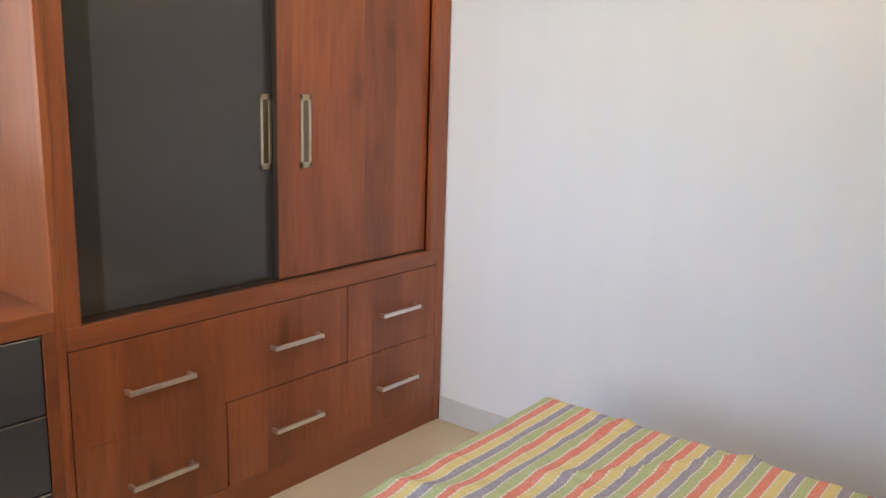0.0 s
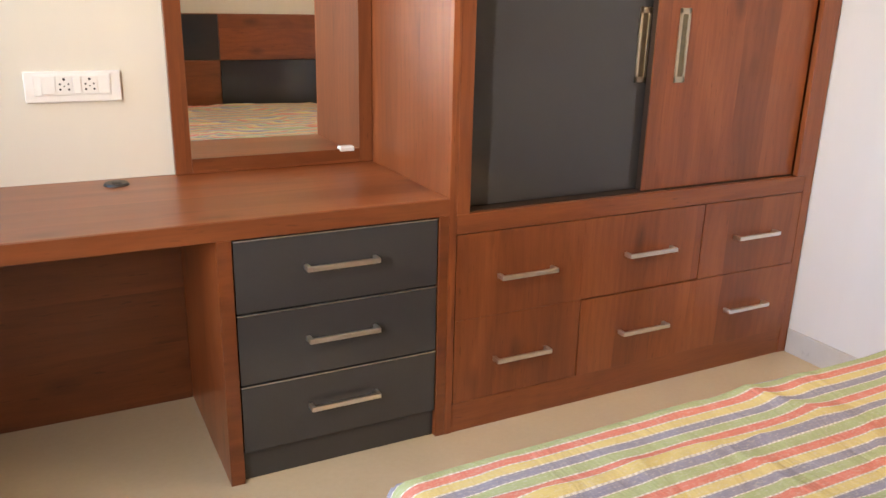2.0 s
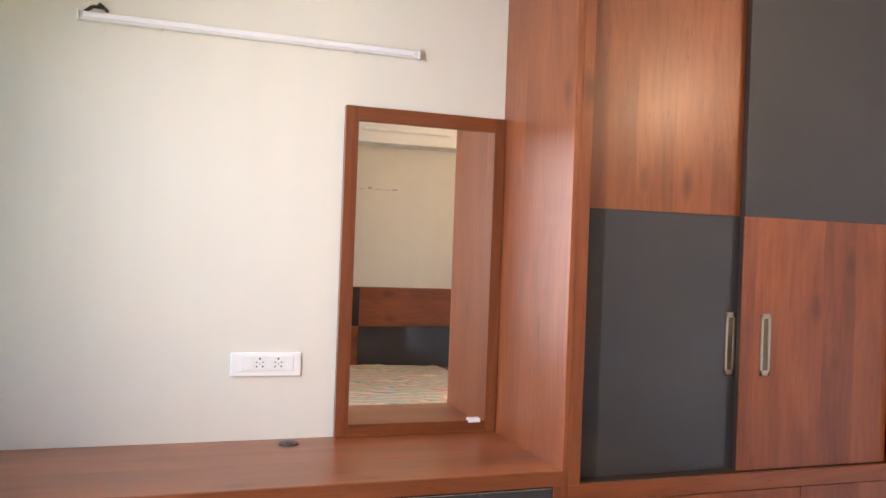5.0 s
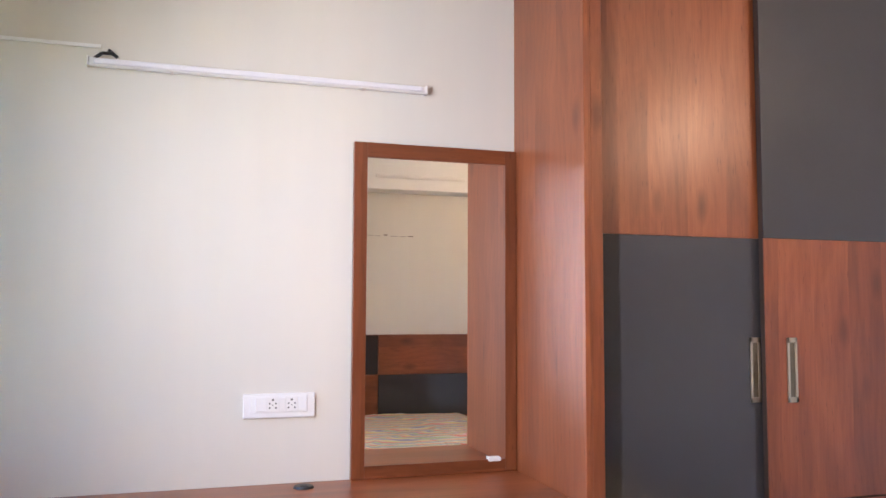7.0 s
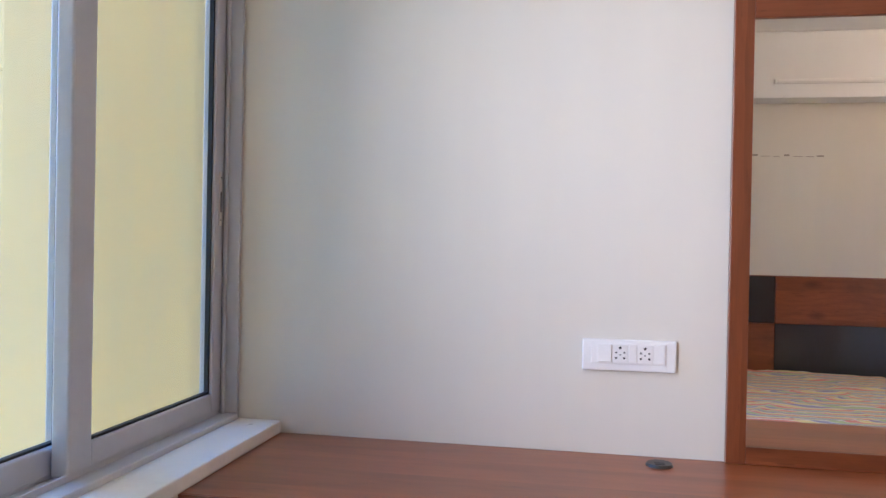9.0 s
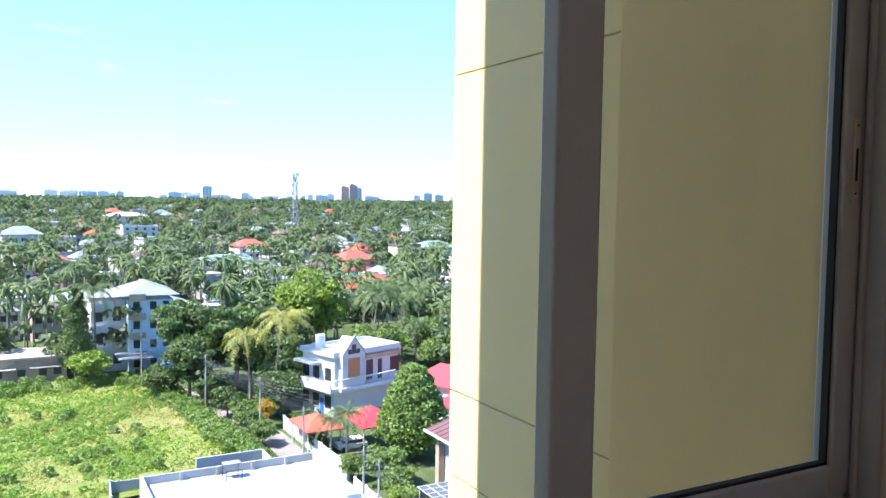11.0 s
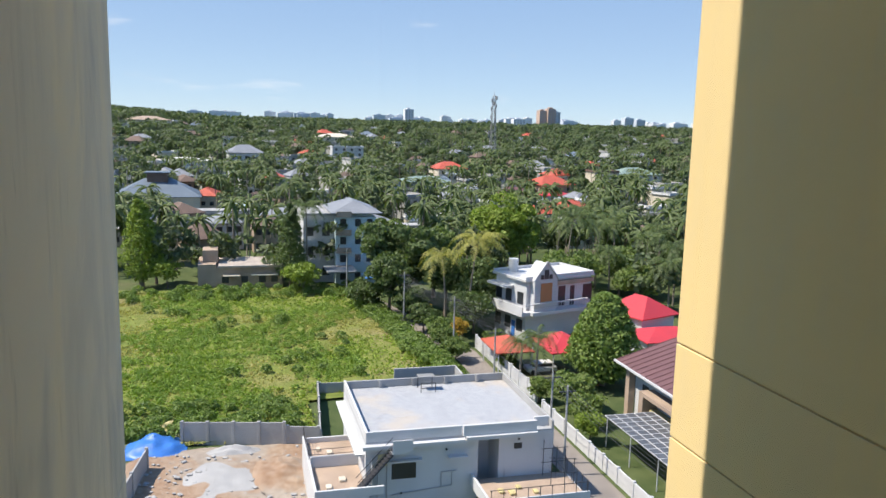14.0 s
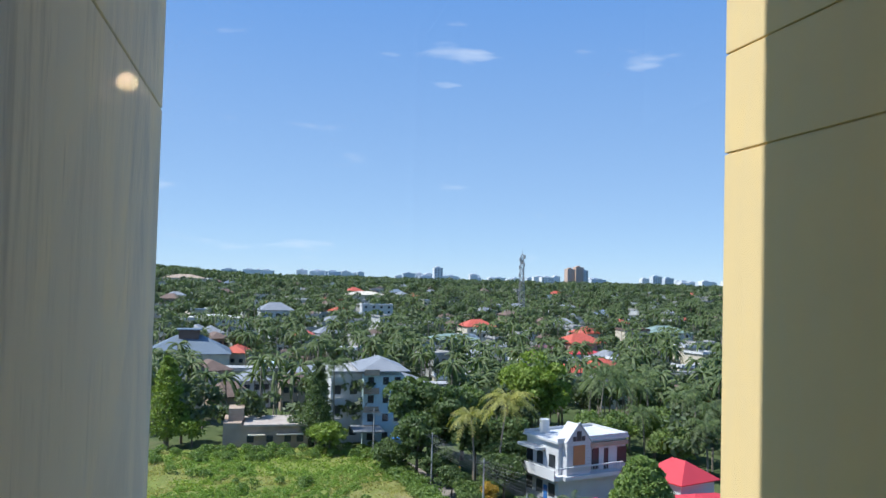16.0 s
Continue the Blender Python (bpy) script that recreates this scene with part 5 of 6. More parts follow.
for v in gn.verts:
    v.co += Vector((0.2 * noise.noise(v.co), 0.2 * noise.noise(v.co * 1.7), 0))
nt = loose("green_net", gn, GREEN_NET, "green shade net hung at the plot's side", "net")
md = nt.modifiers.new("thickness", "SOLIDIFY")
md.thickness = 0.02


def debris():
    bm = bmesh.new()
    rr = random.Random(3)
    for _ in range(620):
        x, y, s = rr.uniform(-75, -56), rr.uniform(-10.0, 5.0), 0.04 + 0.22 * rr.random() ** 3
        b = box((-s, -s * 0.7, 0), (s, s * 0.7, s * 0.6), s * 0.15, 1)
        b.transform(Matrix.Translation((x, y, G + 0.12)) @ Matrix.Rotation(rr.uniform(0, 3), 4, "Z"))
        me = bpy.data.meshes.new("tmp")
        b.to_mesh(me)
        b.free()
        bm.from_mesh(me)
        bpy.data.meshes.remove(me)
    tagged(part("debris", bm, CONC), "scattered stones and mortar lumps on the plot", "debris", "", "stuff")


debris()
heap("cement_spill", -69.0, -2.6, 4.4, 3.4, 0.35, CONC, "flat grey spill of cement and sand", "heap", 6.0)


# ---- white house with a gable ----
def gable_house():
    m = Matrix.Translation((-107.0, 39.3, G)) @ Matrix(((-0.302, -0.953, 0, 0), (0.953, -0.302, 0, 0), (0, 0, 1.19, 0), (0, 0, 0, 1)))
    t = thing("gabled_house", (-113, 42, G), "white two-storey house with a gable and long balcony slabs", "house")

    def put(name, bm, mat, label="", parent=None):
        bm.transform(m)
        return part(name, bm, mat, parent or t, label)
    H = 7.4
    put("wall", boxes(((0, 0, 0), (12.4, 7.4, H))), HWHITE)
    put("roof", boxes(((-0.5, -0.4, H), (12.7, 7.8, H + 0.25)), ((-0.4, -0.3, H + 0.25), (12.6, -0.1, H + 0.6)), ((-0.4, 7.5, H + 0.25), (12.6, 7.7, H + 0.6)), ((12.4, -0.1, H + 0.25), (12.6, 7.5, H + 0.6))), HWHITE)
    put("cornice", boxes(((5.2, -0.52, H - 0.75), (12.5, -0.02, H - 0.25))), HPINK, "brown painted cornice band")
    put("balcony_slab", boxes(((-1.5, -1.0, 3.3), (0, 7.9, 3.75)), ((0, -1.6, 3.3), (10.5, 0, 3.75)), ((-1.5, -1.0, 3.75), (-1.3, 7.9, 4.5))), HWHITE)
    put("eave_slab", boxes(((-1.4, 3.0, 6.2), (0, 7.9, 6.5))), HWHITE)
    g = bmesh.new()
    pts = [(0.6, 0), (4.8, 0), (4.8, H + 0.2), (2.7, H + 2.3), (0.6, H + 0.2)]
    front = [g.verts.new((x, -1.1, z if i > 1 else 3.75)) for i, (x, z) in enumerate(pts)]
    back = [g.verts.new((x, 1.5, z if i > 1 else 3.75)) for i, (x, z) in enumerate(pts)]
    g.faces.new(front)
    g.faces.new(back[::-1])
    for i in range(5):
        j = (i + 1) % 5
        g.faces.new((front[j], front[i], back[i], back[j]))
    put("gable", g, HWHITE)
    for k in range(9):
        z = 4.2 + 0.36 * k
        put("cladding_groove", box((0.62, -1.13, z), (4.78, -1.1, z + 0.05)), CONC)
    put("gable_trim", boxes(((2.3, -1.16, H + 0.3), (3.1, -1.09, H + 1.45)), ((1.6, -1.16, H + 0.3), (2.2, -1.09, H + 0.85)), ((3.2, -1.16, H + 0.3), (3.8, -1.09, H + 0.85))), IRON, "dark slatted gable vent")
    for sx in (-1, 1):
        put("gable_edge", tube((2.7, -1.15, H + 2.42), (2.7 + 2.3 * sx, -1.15, H + 0.18), 0.14, None, 6), HWHITE)
    put("brick_panel", box((1.7, -1.18, 4.9), (3.8, -1.1, 7.2)), BRICK, "orange brick panel")
    for x0, x1, z0, z1 in ((6.0, 7.3, 3.9, 6.4), (8.3, 9.1, 3.8, 6.3), (10.8, 12.6, 4.3, 6.3)):
        put("window", box((x0, -0.06, z0), (x1, 0.05, z1)), PANE_DARK)
    for y in (1.4, 4.2, 6.6):
        for z in (1.0, 4.4):
            put("window", box((-0.06, y - 0.7, z), (0.05, y + 0.7, z + 1.5)), PANE_DARK)
    put("door", box((-0.08, 2.4, 0), (0.05, 3.2, 2.1)), TARP, "blue painted door")
    b = bmesh.new()
    for i in range(12):
        tube((4.9 + i * 0.5, -1.5, 3.75), (4.9 + i * 0.5, -1.5, 4.7), 0.04, None, 5, b)
    put("baluster_row", b, HWHITE)
    put("hand_rail", box((-1.4, -1.6, 4.7), (10.5, -1.4, 4.85)), HWHITE)
    put("red_gate", box((10.1, -2.4, 2.2), (11.1, -2.3, 4.3)), RED_ROOF, "tall red lattice screen")
    c = tube((2.2, 6.2, H + 0.25), (2.2, 6.2, H + 1.9), 0.75, None, 16)
    put("water_tank", c, HWHITE, "white plastic water tank")
    return t


gable_house()


def tent_roof(x, y, wx, wy, z, rise, mat, label):
    t = thing("carport", (x, y, G), label, "carport", "red carports")
    part("roof", hip_bm(x - wx / 2, x + wx / 2, y - wy / 2, y + wy / 2, z, rise, 0.2, 0.46), mat, t)
    for sx in (-1, 1):
        for sy in (-1, 1):
            part("post", tube((x + sx * wx * 0.47, y + sy * wy * 0.47, G), (x + sx * wx * 0.47, y + sy * wy * 0.47, z), 0.07, None, 8), HWHITE, t)


tent_roof(-95.2, 32.4, 6.5, 4.6, -26.9, 1.3, ORANGE_ROOF, "orange-red sheet carport roof on posts")
tent_roof(-93.5, 39.2, 7.5, 5.4, -26.6, 1.6, RED_ROOF, "bright red sheet carport roof on posts")
house(-104, 56.0, 6.8, 6.8, 4.6, 20, HWHITE, RED_ROOF, "hip", "white house with a bright red hipped roof", 2, 1, 2.4)
house(-96, 55.5, 8, 6, 3.2, 0, HWHITE, RED_ROOF, "hip", "low white outbuilding with a red roof", 2, 1, 1.2)


def brown_house():
    t = thing("brown_roofed_house", (-68, 43, G), "white and grey house with a maroon sloping roof", "house")
    part("wall", box((-76.5, 38.0, G), (-58, 50, -24.2)), HWHITE, t)
    r = bmesh.new()
    a = [(-78.6, 36.6, -23.7), (-54, 36.6, -23.7), (-54, 46, -20.9), (-78.6, 46, -20.9)]
    top = [r.verts.new(p) for p in a]
    low = [r.verts.new((x, y, z - 0.25)) for x, y, z in a]
    r.faces.new(top)
    r.faces.new(low[::-1])
    for i in range(4):
        j = (i + 1) % 4
        r.faces.new((low[i], low[j], top[j], top[i]))
    roof = part("roof", r, BROWN_ROOF, t)
    for i in range(24):
        x = -78.4 + i * 1.04
        rib = tube((x, 36.6, -23.66), (x, 46, -20.86), 0.05, None, 5)
        part("roof_rib", rib, BROWN_ROOF, roof)
    part("gutter", box((-78.7, 36.4, -23.95), (-54, 36.58, -23.72)), HWHITE, t)
    part("pillar", box((-77.2, 37.2, G), (-76.4, 37.9, -24.4)), HPINK, t, "brown tiled corner pillar")
    part("porch_frame", boxes(((-72.4, 36.2, G), (-71.6, 37.9, -25.6)), ((-72.4, 36.2, -25.6), (-66, 37.9, -25.2))), HPINK, t, "brown tiled porch surround")
    part("window", box((-74.8, 37.92, -27.0), (-73.6, 38.04, -25.4)), PANE_DARK, t)
    part("window", box((-64.5, 37.92, -27.0), (-62.5, 38.04, -25.4)), PANE_DARK, t)
    part("clerestory", box((-74.5, 37.9, -24.9), (-60, 38.05, -24.3)), PANE_DARK, t)
    t.location += Vector((0, 2.6, -0.4))
    part("lower_wall", box((-71.5, 39.6, G), (-66.2, 40.5, -27.4)), SAND, t, "yellow painted porch wall")


brown_house()

pg = thing("pergola", (-63, 34, G), "grey glazed pergola roof with a white steel grid", "pergola")
part("roof_panel", box((-69.5, 31.6, -26.92), (-55, 36.8, -26.86)), varied("grey_polycarbonate", (0.10, 0.105, 0.11), 0.3, 0.6, 0.2), pg)
for i in range(15):
    part("bar", tube((-69.5 + i * 1.035, 31.6, -26.83), (-69.5 + i * 1.035, 36.8, -26.83), 0.035, None, 5), HWHITE, pg)
for i in range(6):
    part("bar", tube((-69.5, 31.6 + i * 1.04, -26.80), (-55, 31.6 + i * 1.04, -26.80), 0.035, None, 5), HWHITE, pg)
for x in (-69.3, -64.5, -59.5, -55.2):
    part("post", tube((x, 31.8, G), (x, 31.8, -26.92), 0.06, None, 6), HWHITE, pg)

pg.location.y += 2.0

# ---- old tan house and the pale apartment blocks beyond the meadow ----
th = thing("old_flat_house", (-151, -3, G), "weathered tan flat-roofed house with a pale slab roof", "house")
part("wall", boxes(((-158, -7.2, G), (-149.2, 4.6, G + 4.0))), HPINK, th)
part("tower", box((-158, -10.4, G), (-149.0, -7.2, G + 4.6)), HPINK, th)
part("stair_room", box((-156, -9.6, G + 4.6), (-151.5, -6.9, G + 6.8)), HPINK, th)
part("roof", boxes(((-158.4, -6.8, G + 4.0), (-148.6, 5.0, G + 4.35))), varied("chalky_slab", (0.42, 0.36, 0.31), 0.9, 0.5, 0.25), th, "pale chalky slab roof")
part("awning", boxes(((-149.2, -6.0, G + 2.5), (-147.9, -3.0, G + 2.65)), ((-149.2, -1.0, G + 2.5), (-148.2, 3.8, G + 2.65))), HCREAM, th)
for y in (-5.6, -2.2, 1.0, 3.2):
    part("window", box((-149.25, y - 0.6, G + 1.1), (-149.12, y + 0.6, G + 2.3)), PANE_DARK, th)

th.location.y += 2.5

ap = thing("apartment_block", (-158, 13.0, G), "white three-storey apartment block with dark windows", "apartments")
part("wall", boxes(((-166, 10.1, G), (-153, 15.9, G + 11.5))), HWHITE, ap)
part("roof", boxes(((-166.4, 9.7, G + 11.5), (-152.4, 16.3, G + 11.9))), CONC, ap)
for k in range(3):
    part("balcony", boxes(((-153, 10.1, G + 3.4 * k + 3.1), (-151.6, 12.7, G + 3.4 * k + 3.3)), ((-151.7, 10.1, G + 3.4 * k + 3.3), (-151.6, 12.7, G + 3.4 * k + 4.2))), HWHITE, ap)
    for y in (11.3, 14.4):
        part("window", box((-153.05, y - 0.7, G + 3.4 * k + 4.4 - 3.2), (-152.93, y + 0.7, G + 3.4 * k + 5.9 - 3.2)), PANE_DARK, ap)
ap.location.y += 1.2
ap.scale.z = 1.13
ab = thing("apartment_block", (-153, 19.5, G), "pale blue four-storey apartment block with a grey sheet roof", "apartments")
part("wall", boxes(((-163, 16.3, G), (-150, 24.0, G + 11.8))), HBLUE, ab)
part("roof", hip_bm(-163, -150, 16.3, 24.0, G + 12.6, 1.8, 1.0, 0.3), GREY_ROOF, ab, "grey sheet metal roof")
part("top_storey", boxes(((-162, 17.0, G + 11.8), (-151, 23.3, G + 12.6))), HBLUE, ab)
for k in range(4):
    part("balcony", boxes(((-150, 16.3, G + 3.1 * k + 2.6), (-148.7, 19.1, G + 3.1 * k + 2.8)), ((-148.8, 16.3, G + 3.1 * k + 2.8), (-148.7, 19.1, G + 3.1 * k + 3.6))), HPINK, ab, "brown fronted balcony")
    for y in (17.7, 20.5, 22.7):
        part("window", box((-150.05, y - 0.55, G + 3.1 * k + 0.9), (-149.93, y + 0.55, G + 3.1 * k + 2.2)), PANE_DARK, ab)
part("porch_roof", boxes(((-150, 14.0, G + 3.2), (-143.5, 19.5, G + 3.45))), GREY_ROOF, ab, "grey porch roof")
ab.location.y += 0.8
ab.scale.z = 1.10
loose("blue_sheet", box((-147, 21.6, G + 2.6), (-142.5, 25.0, G + 2.75), 0.03, 1), TARP, "blue plastic sheet stretched over a yard", "sheet")


def car(x, y, turn, label):
    m = Matrix.Translation((x, y, G + 0.1)) @ Matrix.Rotation(radians(turn), 4, "Z")
    t = thing("car", (x, y, G), label, "car")
    body = box((-2.0, -0.85, 0.3), (2.0, 0.85, 0.95), 0.14, 2)
    cabin = box((-1.1, -0.75, 0.9), (1.5, 0.75, 1.5), 0.22, 2)
    gl = boxes(((-1.15, -0.66, 1.0), (1.55, 0.66, 1.34)), ((-0.9, -0.77, 1.0), (1.3, 0.77, 1.34)))
    for nm, b, mt in (("body", body, HWHITE), ("cabin", cabin, HWHITE), ("windows", gl, PANE_DARK)):
        b.transform(m)
        part(nm, b, mt, t)
    for sx in (-1.25, 1.25):
        for sy in (-0.8, 0.8):
            w = tube((sx, sy - 0.1, 0.3), (sx, sy + 0.1, 0.3), 0.3, None, 14)
            w.transform(m)
            part("wheel", w, GASKET, t)


car(-145.5, 20.9, 60, "small white hatchback parked at the lane's end")
car(-92.5, 36.0, 90, "dark-windowed white car under the red carport")

# ---- poles and wires along the lane ----
POLES = [(-66.5, 26.6, 9.0), (-64.0, 27.0, 8.5), (-84.0, 26.9, 8.5), (-100.5, 26.7, 8.5), (-118.0, 23.6, 8.5), (-141.0, 18.0, 8.5), (-40.0, 26.5, 9.0)]
heads = []
for x, y, h in POLES:
    p = thing("power_pole", (x, y, G), "slim concrete power pole with a cross arm by the lane", "power pole", "power poles")
    part("pole", tube((x, y, G), (x, y, G + h), 0.13, 0.09, 8), CONC, p)
    part("cross_arm", box((x - 0.05, y - 0.8, G + h - 0.6), (x + 0.05, y + 0.8, G + h - 0.5)), IRON, p)
    heads.append((x, y, G + h - 0.48))
order = sorted((q for q in heads if q[0] != -64.0), key=lambda q: -q[0])
wires = thing("power_lines", (-90, 26, G + 6), "thin sagging black power lines strung between the poles", "power lines")
for a, b in zip(order, order[1:]):
    for dy in (-0.7, -0.25, 0.25, 0.7):
        w = bmesh.new()
        pts = [Vector((a[0] + (b[0] - a[0]) * f, a[1] + dy + (b[1] - a[1]) * f, a[2] + (b[2] - a[2]) * f - 4 * 0.5 * f * (1 - f) * (1 + 0.2 * dy))) for f in [i / 6 for i in range(7)]]
        for p, q in zip(pts, pts[1:]):
            tube(p, q, 0.018, None, 4, w)
        part("wire", w, IRON, wires)
for k in range(7):
    w = bmesh.new()
    a, b = Vector((-118.0, 23.6, G + 7.6 - 0.3 * k)), Vector((-108 + 3.5 * k, 33.0 + 0.5 * k, G + 5.5 - 0.2 * k))
    pts = [a.lerp(b, f) + Vector((0, 0, -1.6 * f * (1 - f))) for f in [i / 6 for i in range(7)]]
    for p, q in zip(pts, pts[1:]):
        tube(p, q, 0.018, None, 4, w)
    part("wire", w, IRON, wires)

# ---- single trees ----
tree(-151.5, -17.7, 16.3, 7.2, LEAF_LIGHT, "tall dense green conical tree at the meadow's edge", "column", 4200)
tree(-150.0, -13.2, 6.5, 7.0, LEAF_LIGHT, "broad-leaved banana-like green tree by the meadow", "round", 1800)
tree(-155.0, -15.5, 9.5, 7.0, LEAF_DARK, "dark green leafy tree by the meadow", "round", 2400)
tree(-147.5, 8.6, 15.9, 5.4, LEAF_DARK, "dark upright cypress-like tree beside white apartments", "column", 4200)
tree(-143.0, 10.5, 6.0, 7.5, LEAF_LIGHT, "small bright green tree near the old house", "round", 2200)
tree(-130.5, 25.9, 16.2, 16.0, LEAF_DARK, "huge spreading dark green mango tree", "round", 9000)
tree(-124.0, 22.5, 10.5, 9.0, LEAF_DARK, "dark green tree leaning over the lane", "round", 4200)
tree(-150.0, 50.0, 17.5, 16.0, LEAF_LIGHT, "large bright green rain tree", "round", 8000)
tree(-141.0, 25.5, 15.5, 8.0, LEAF_MID, "tall green tree beside the pale blue apartments", "round", 3600)
tree(-86.5, 41.7, 11.4, 8.8, LEAF_SCRUB, "bushy green garden tree beside the carport", "column", 11000)
tree(-112.0, 33.0, 7.0, 8.0, LEAF_DARK, "dark tree in front of the gabled house", "round", 3000)
tree(-121.0, 36.5, 11.0, 10.0, LEAF_DARK, "dark green tree behind the gabled house", "round", 4500)
tree(-128.0, 55.0, 9.5, 13.0, LEAF_MID, "wide green tree behind the gabled house", "round", 4500)
tree(-134.0, 68.0, 9.5, 13.0, LEAF_MID, "wide leafy green tree among the palms", "round", 4000)
tree(-122.0, 66.0, 8.0, 10.0, LEAF_MID, "green garden tree beyond the red roofs", "round", 3500)
tree(-79.5, 34.5, 4.6, 6.0, LEAF_MID, "low green garden tree by the curved wall", "round", 2600)
tree(-75.0, 34.0, 3.6, 5.0, LEAF_MID, "clipped green shrub behind the garden wall", "round", 2200)
tree(-106.5, 29.2, 4.4, 3.2, LEAF_DRY, "small orange-flowering tree beside the lane", "round", 1300)
tree(-119.5, 27.4, 3.4, 3.2, LEAF_DRY, "small yellow-flowering tree by the hedge", "round", 1200)
tree(-97.5, 33.2, 1.8, 4.2, LEAF_MID, "low garden shrub behind the white wall", "round", 1200)
tree(-123.0, 31.5, 12.0, 10.0, LEAF_DARK, "dark green tree over the lane's bend", "round", 4800)
tree(-117.0, 34.5, 8.5, 7.0, LEAF_DARK, "shady dark tree beside the gabled house", "round", 3200)
tree(-128.5, 19.0, 5.5, 6.5, LEAF_DARK, "dark leafy bush at the meadow's corner", "round", 2600)
tree(-111.0, 31.0, 4.2, 5.0, LEAF_MID, "green roadside bush by the lane", "round", 1800)
tree(-103.0, 33.4, 3.0, 4.0, LEAF_MID, "green shrub inside the white garden wall", "round", 1400)
tree(-137.0, 33.0, 13.0, 10.0, LEAF_MID, "leafy green tree behind the mango tree", "round", 4200)
tree(-108.5, 26.9, 3.8, 5.0, LEAF_MID, "dense green bush overhanging the lane", "round", 2200)
tree(-114.0, 25.8, 4.6, 5.6, LEAF_DARK, "dark green bush crowding the narrow lane", "round", 2600)
tree(-120.5, 25.0, 6.0, 6.5, LEAF_DARK, "dark leafy tree shading the narrow lane", "round", 3000)
tree(-99.0, 26.6, 3.2, 4.6, LEAF_MID, "low green hedge bush beside the lane", "round", 1500)
tree(-94.0, 31.9, 2.4, 3.0, LEAF_MID, "green creeper shrub over the white garden wall", "round", 1300)
tree(-82.5, 31.9, 3.0, 3.4, LEAF_MID, "green shrub spilling over the white garden wall", "round", 1500)
tree(-70.5, 32.6, 3.2, 3.6, LEAF_LIGHT, "bright green shrub behind the curved garden wall", "round", 1500)
tree(-104.0, 26.3, 3.4, 4.4, LEAF_MID, "round green hedge bush beside the lane", "round", 1500)
palm(-115.0, 33.0, 14.0, 5.6, "coconut palm with yellowing fronds beside the lane", (0.9, 1.0), LEAF_PALM_Y, 18, 26)
palm(-118.0, 30.2, 11.0, 4.6, "short coconut palm with drooping yellow fronds", (0.2, -0.8), LEAF_PALM_Y, 16, 20)
palm(-86.5, 33.0, 6.6, 3.8, "young palm in the garden by the carport", (0.0, 0.2), LEAF_PALM, 14, 16)
palm(-88.8, 31.9, 5.4, 3.3, "young palm beside the white garden wall", (0.1, 0.1), LEAF_PALM, 14, 14)
palm(-136.0, 58.0, 14.5, 5.8, "tall coconut palm behind the gabled house", (-1.5, 1.8), LEAF_PALM, 16, 22)
palm(-148.0, 11.6, 15.5, 5.0, "tall coconut palm before the white apartments", (0.5, -0.3), LEAF_PALM, 16, 22)
for i, (x, y, h) in enumerate(((-140, 66, 12.5), (-130, 71, 11.5), (-146, 73, 13.0), (-124, 73.5, 10.5), (-150, 62, 12.0), (-137, 78, 12.0), (-118, 69, 9.0), (-158, 70, 13.5), (-165, 58, 12.5), (-128, 63, 9.5))):
    palm(x, y, h, 4.6 + 0.1 * (i % 4), "slender coconut palm in the grove beyond the red roofs", (0.6 * math.sin(i * 2.1), 0.6 * math.cos(i * 1.7)), LEAF_PALM, 14, 20)

# ---- houses further off ----
FOOT = []


def far_house(x, y, w, d, h, turn, wm, rm, kind, label, cols=3, storeys=None, rise=None, clear=True):
    FOOT.append((x, y, 0.62 * max(w, d), 3.0 if clear else 2.0))
    return house(x, y, w, d, h, turn, wm, rm, kind, label, cols, storeys, rise)


far_house(-262, -24, 24, 20, 6.0, 4, HCREAM, BLUE_ROOF, "hip", "broad hall with a slate-blue hipped roof", 5, 1, 5.0)
cup = thing("roof_lantern", (-262, -24, land(-262, -24) + 10.6), "dark ventilated lantern box on the hall's roof", "roof lantern")
cz = land(-262, -24)
part("box", box((-264.5, -27, cz + 9.0), (-259.5, -21, cz + 12.6)), OLD_TILE, cup)
part("roof", box((-265.2, -27.7, cz + 12.6), (-258.8, -20.3, cz + 12.9)), BLUE_ROOF, cup)
far_house(-380, 3.5, 15, 13, 11.5, 8, HWHITE, GREY_ROOF, "hip", "white three-storey block with a pale grey hipped roof", 5, 3, 3.4)
far_house(-238, -8, 26, 12, 3.6, 0, CONC, CONC, "flat", "long low grey flat-roofed workshop", 6, 1)
far_house(-212, 16, 20, 12, 6.2, -8, CONC, GREY_ROOF, "hip", "wide building with a dull grey sheet roof", 4, 2, 2.0)
far_house(-205, 29, 18, 12, 5.2, 6, HCREAM, GREY_ROOF, "hip", "cream house with a grey sheet roof", 3, 1, 2.2)
far_house(-196, 25.5, 9, 8, 6.4, 0, HWHITE, CYAN_ROOF, "hip", "white house with a pale cyan domed roof", 2, 2, 2.6)
far_house(-250, 4, 9, 8, 4.2, 0, HWHITE, CYAN_ROOF, "hip", "small house with a cyan sheet roof", 2, 1, 1.0)
far_house(-292, 118, 15, 12, 7.0, 12, HPINK, ORANGE_ROOF, "hip", "two-storey house with a bright orange-red roof", 3, 2, 3.2)
far_house(-282, 116, 12, 7, 3.8, 12, HBLUE, RED_ROOF, "hip", "low house with a red roof", 3, 1, 1.4)
far_house(-268, 95, 14, 12, 5.0, 0, HCREAM, BROWN_ROOF, "hip", "house with a dark brown hipped roof", 3, 1, 3.2)
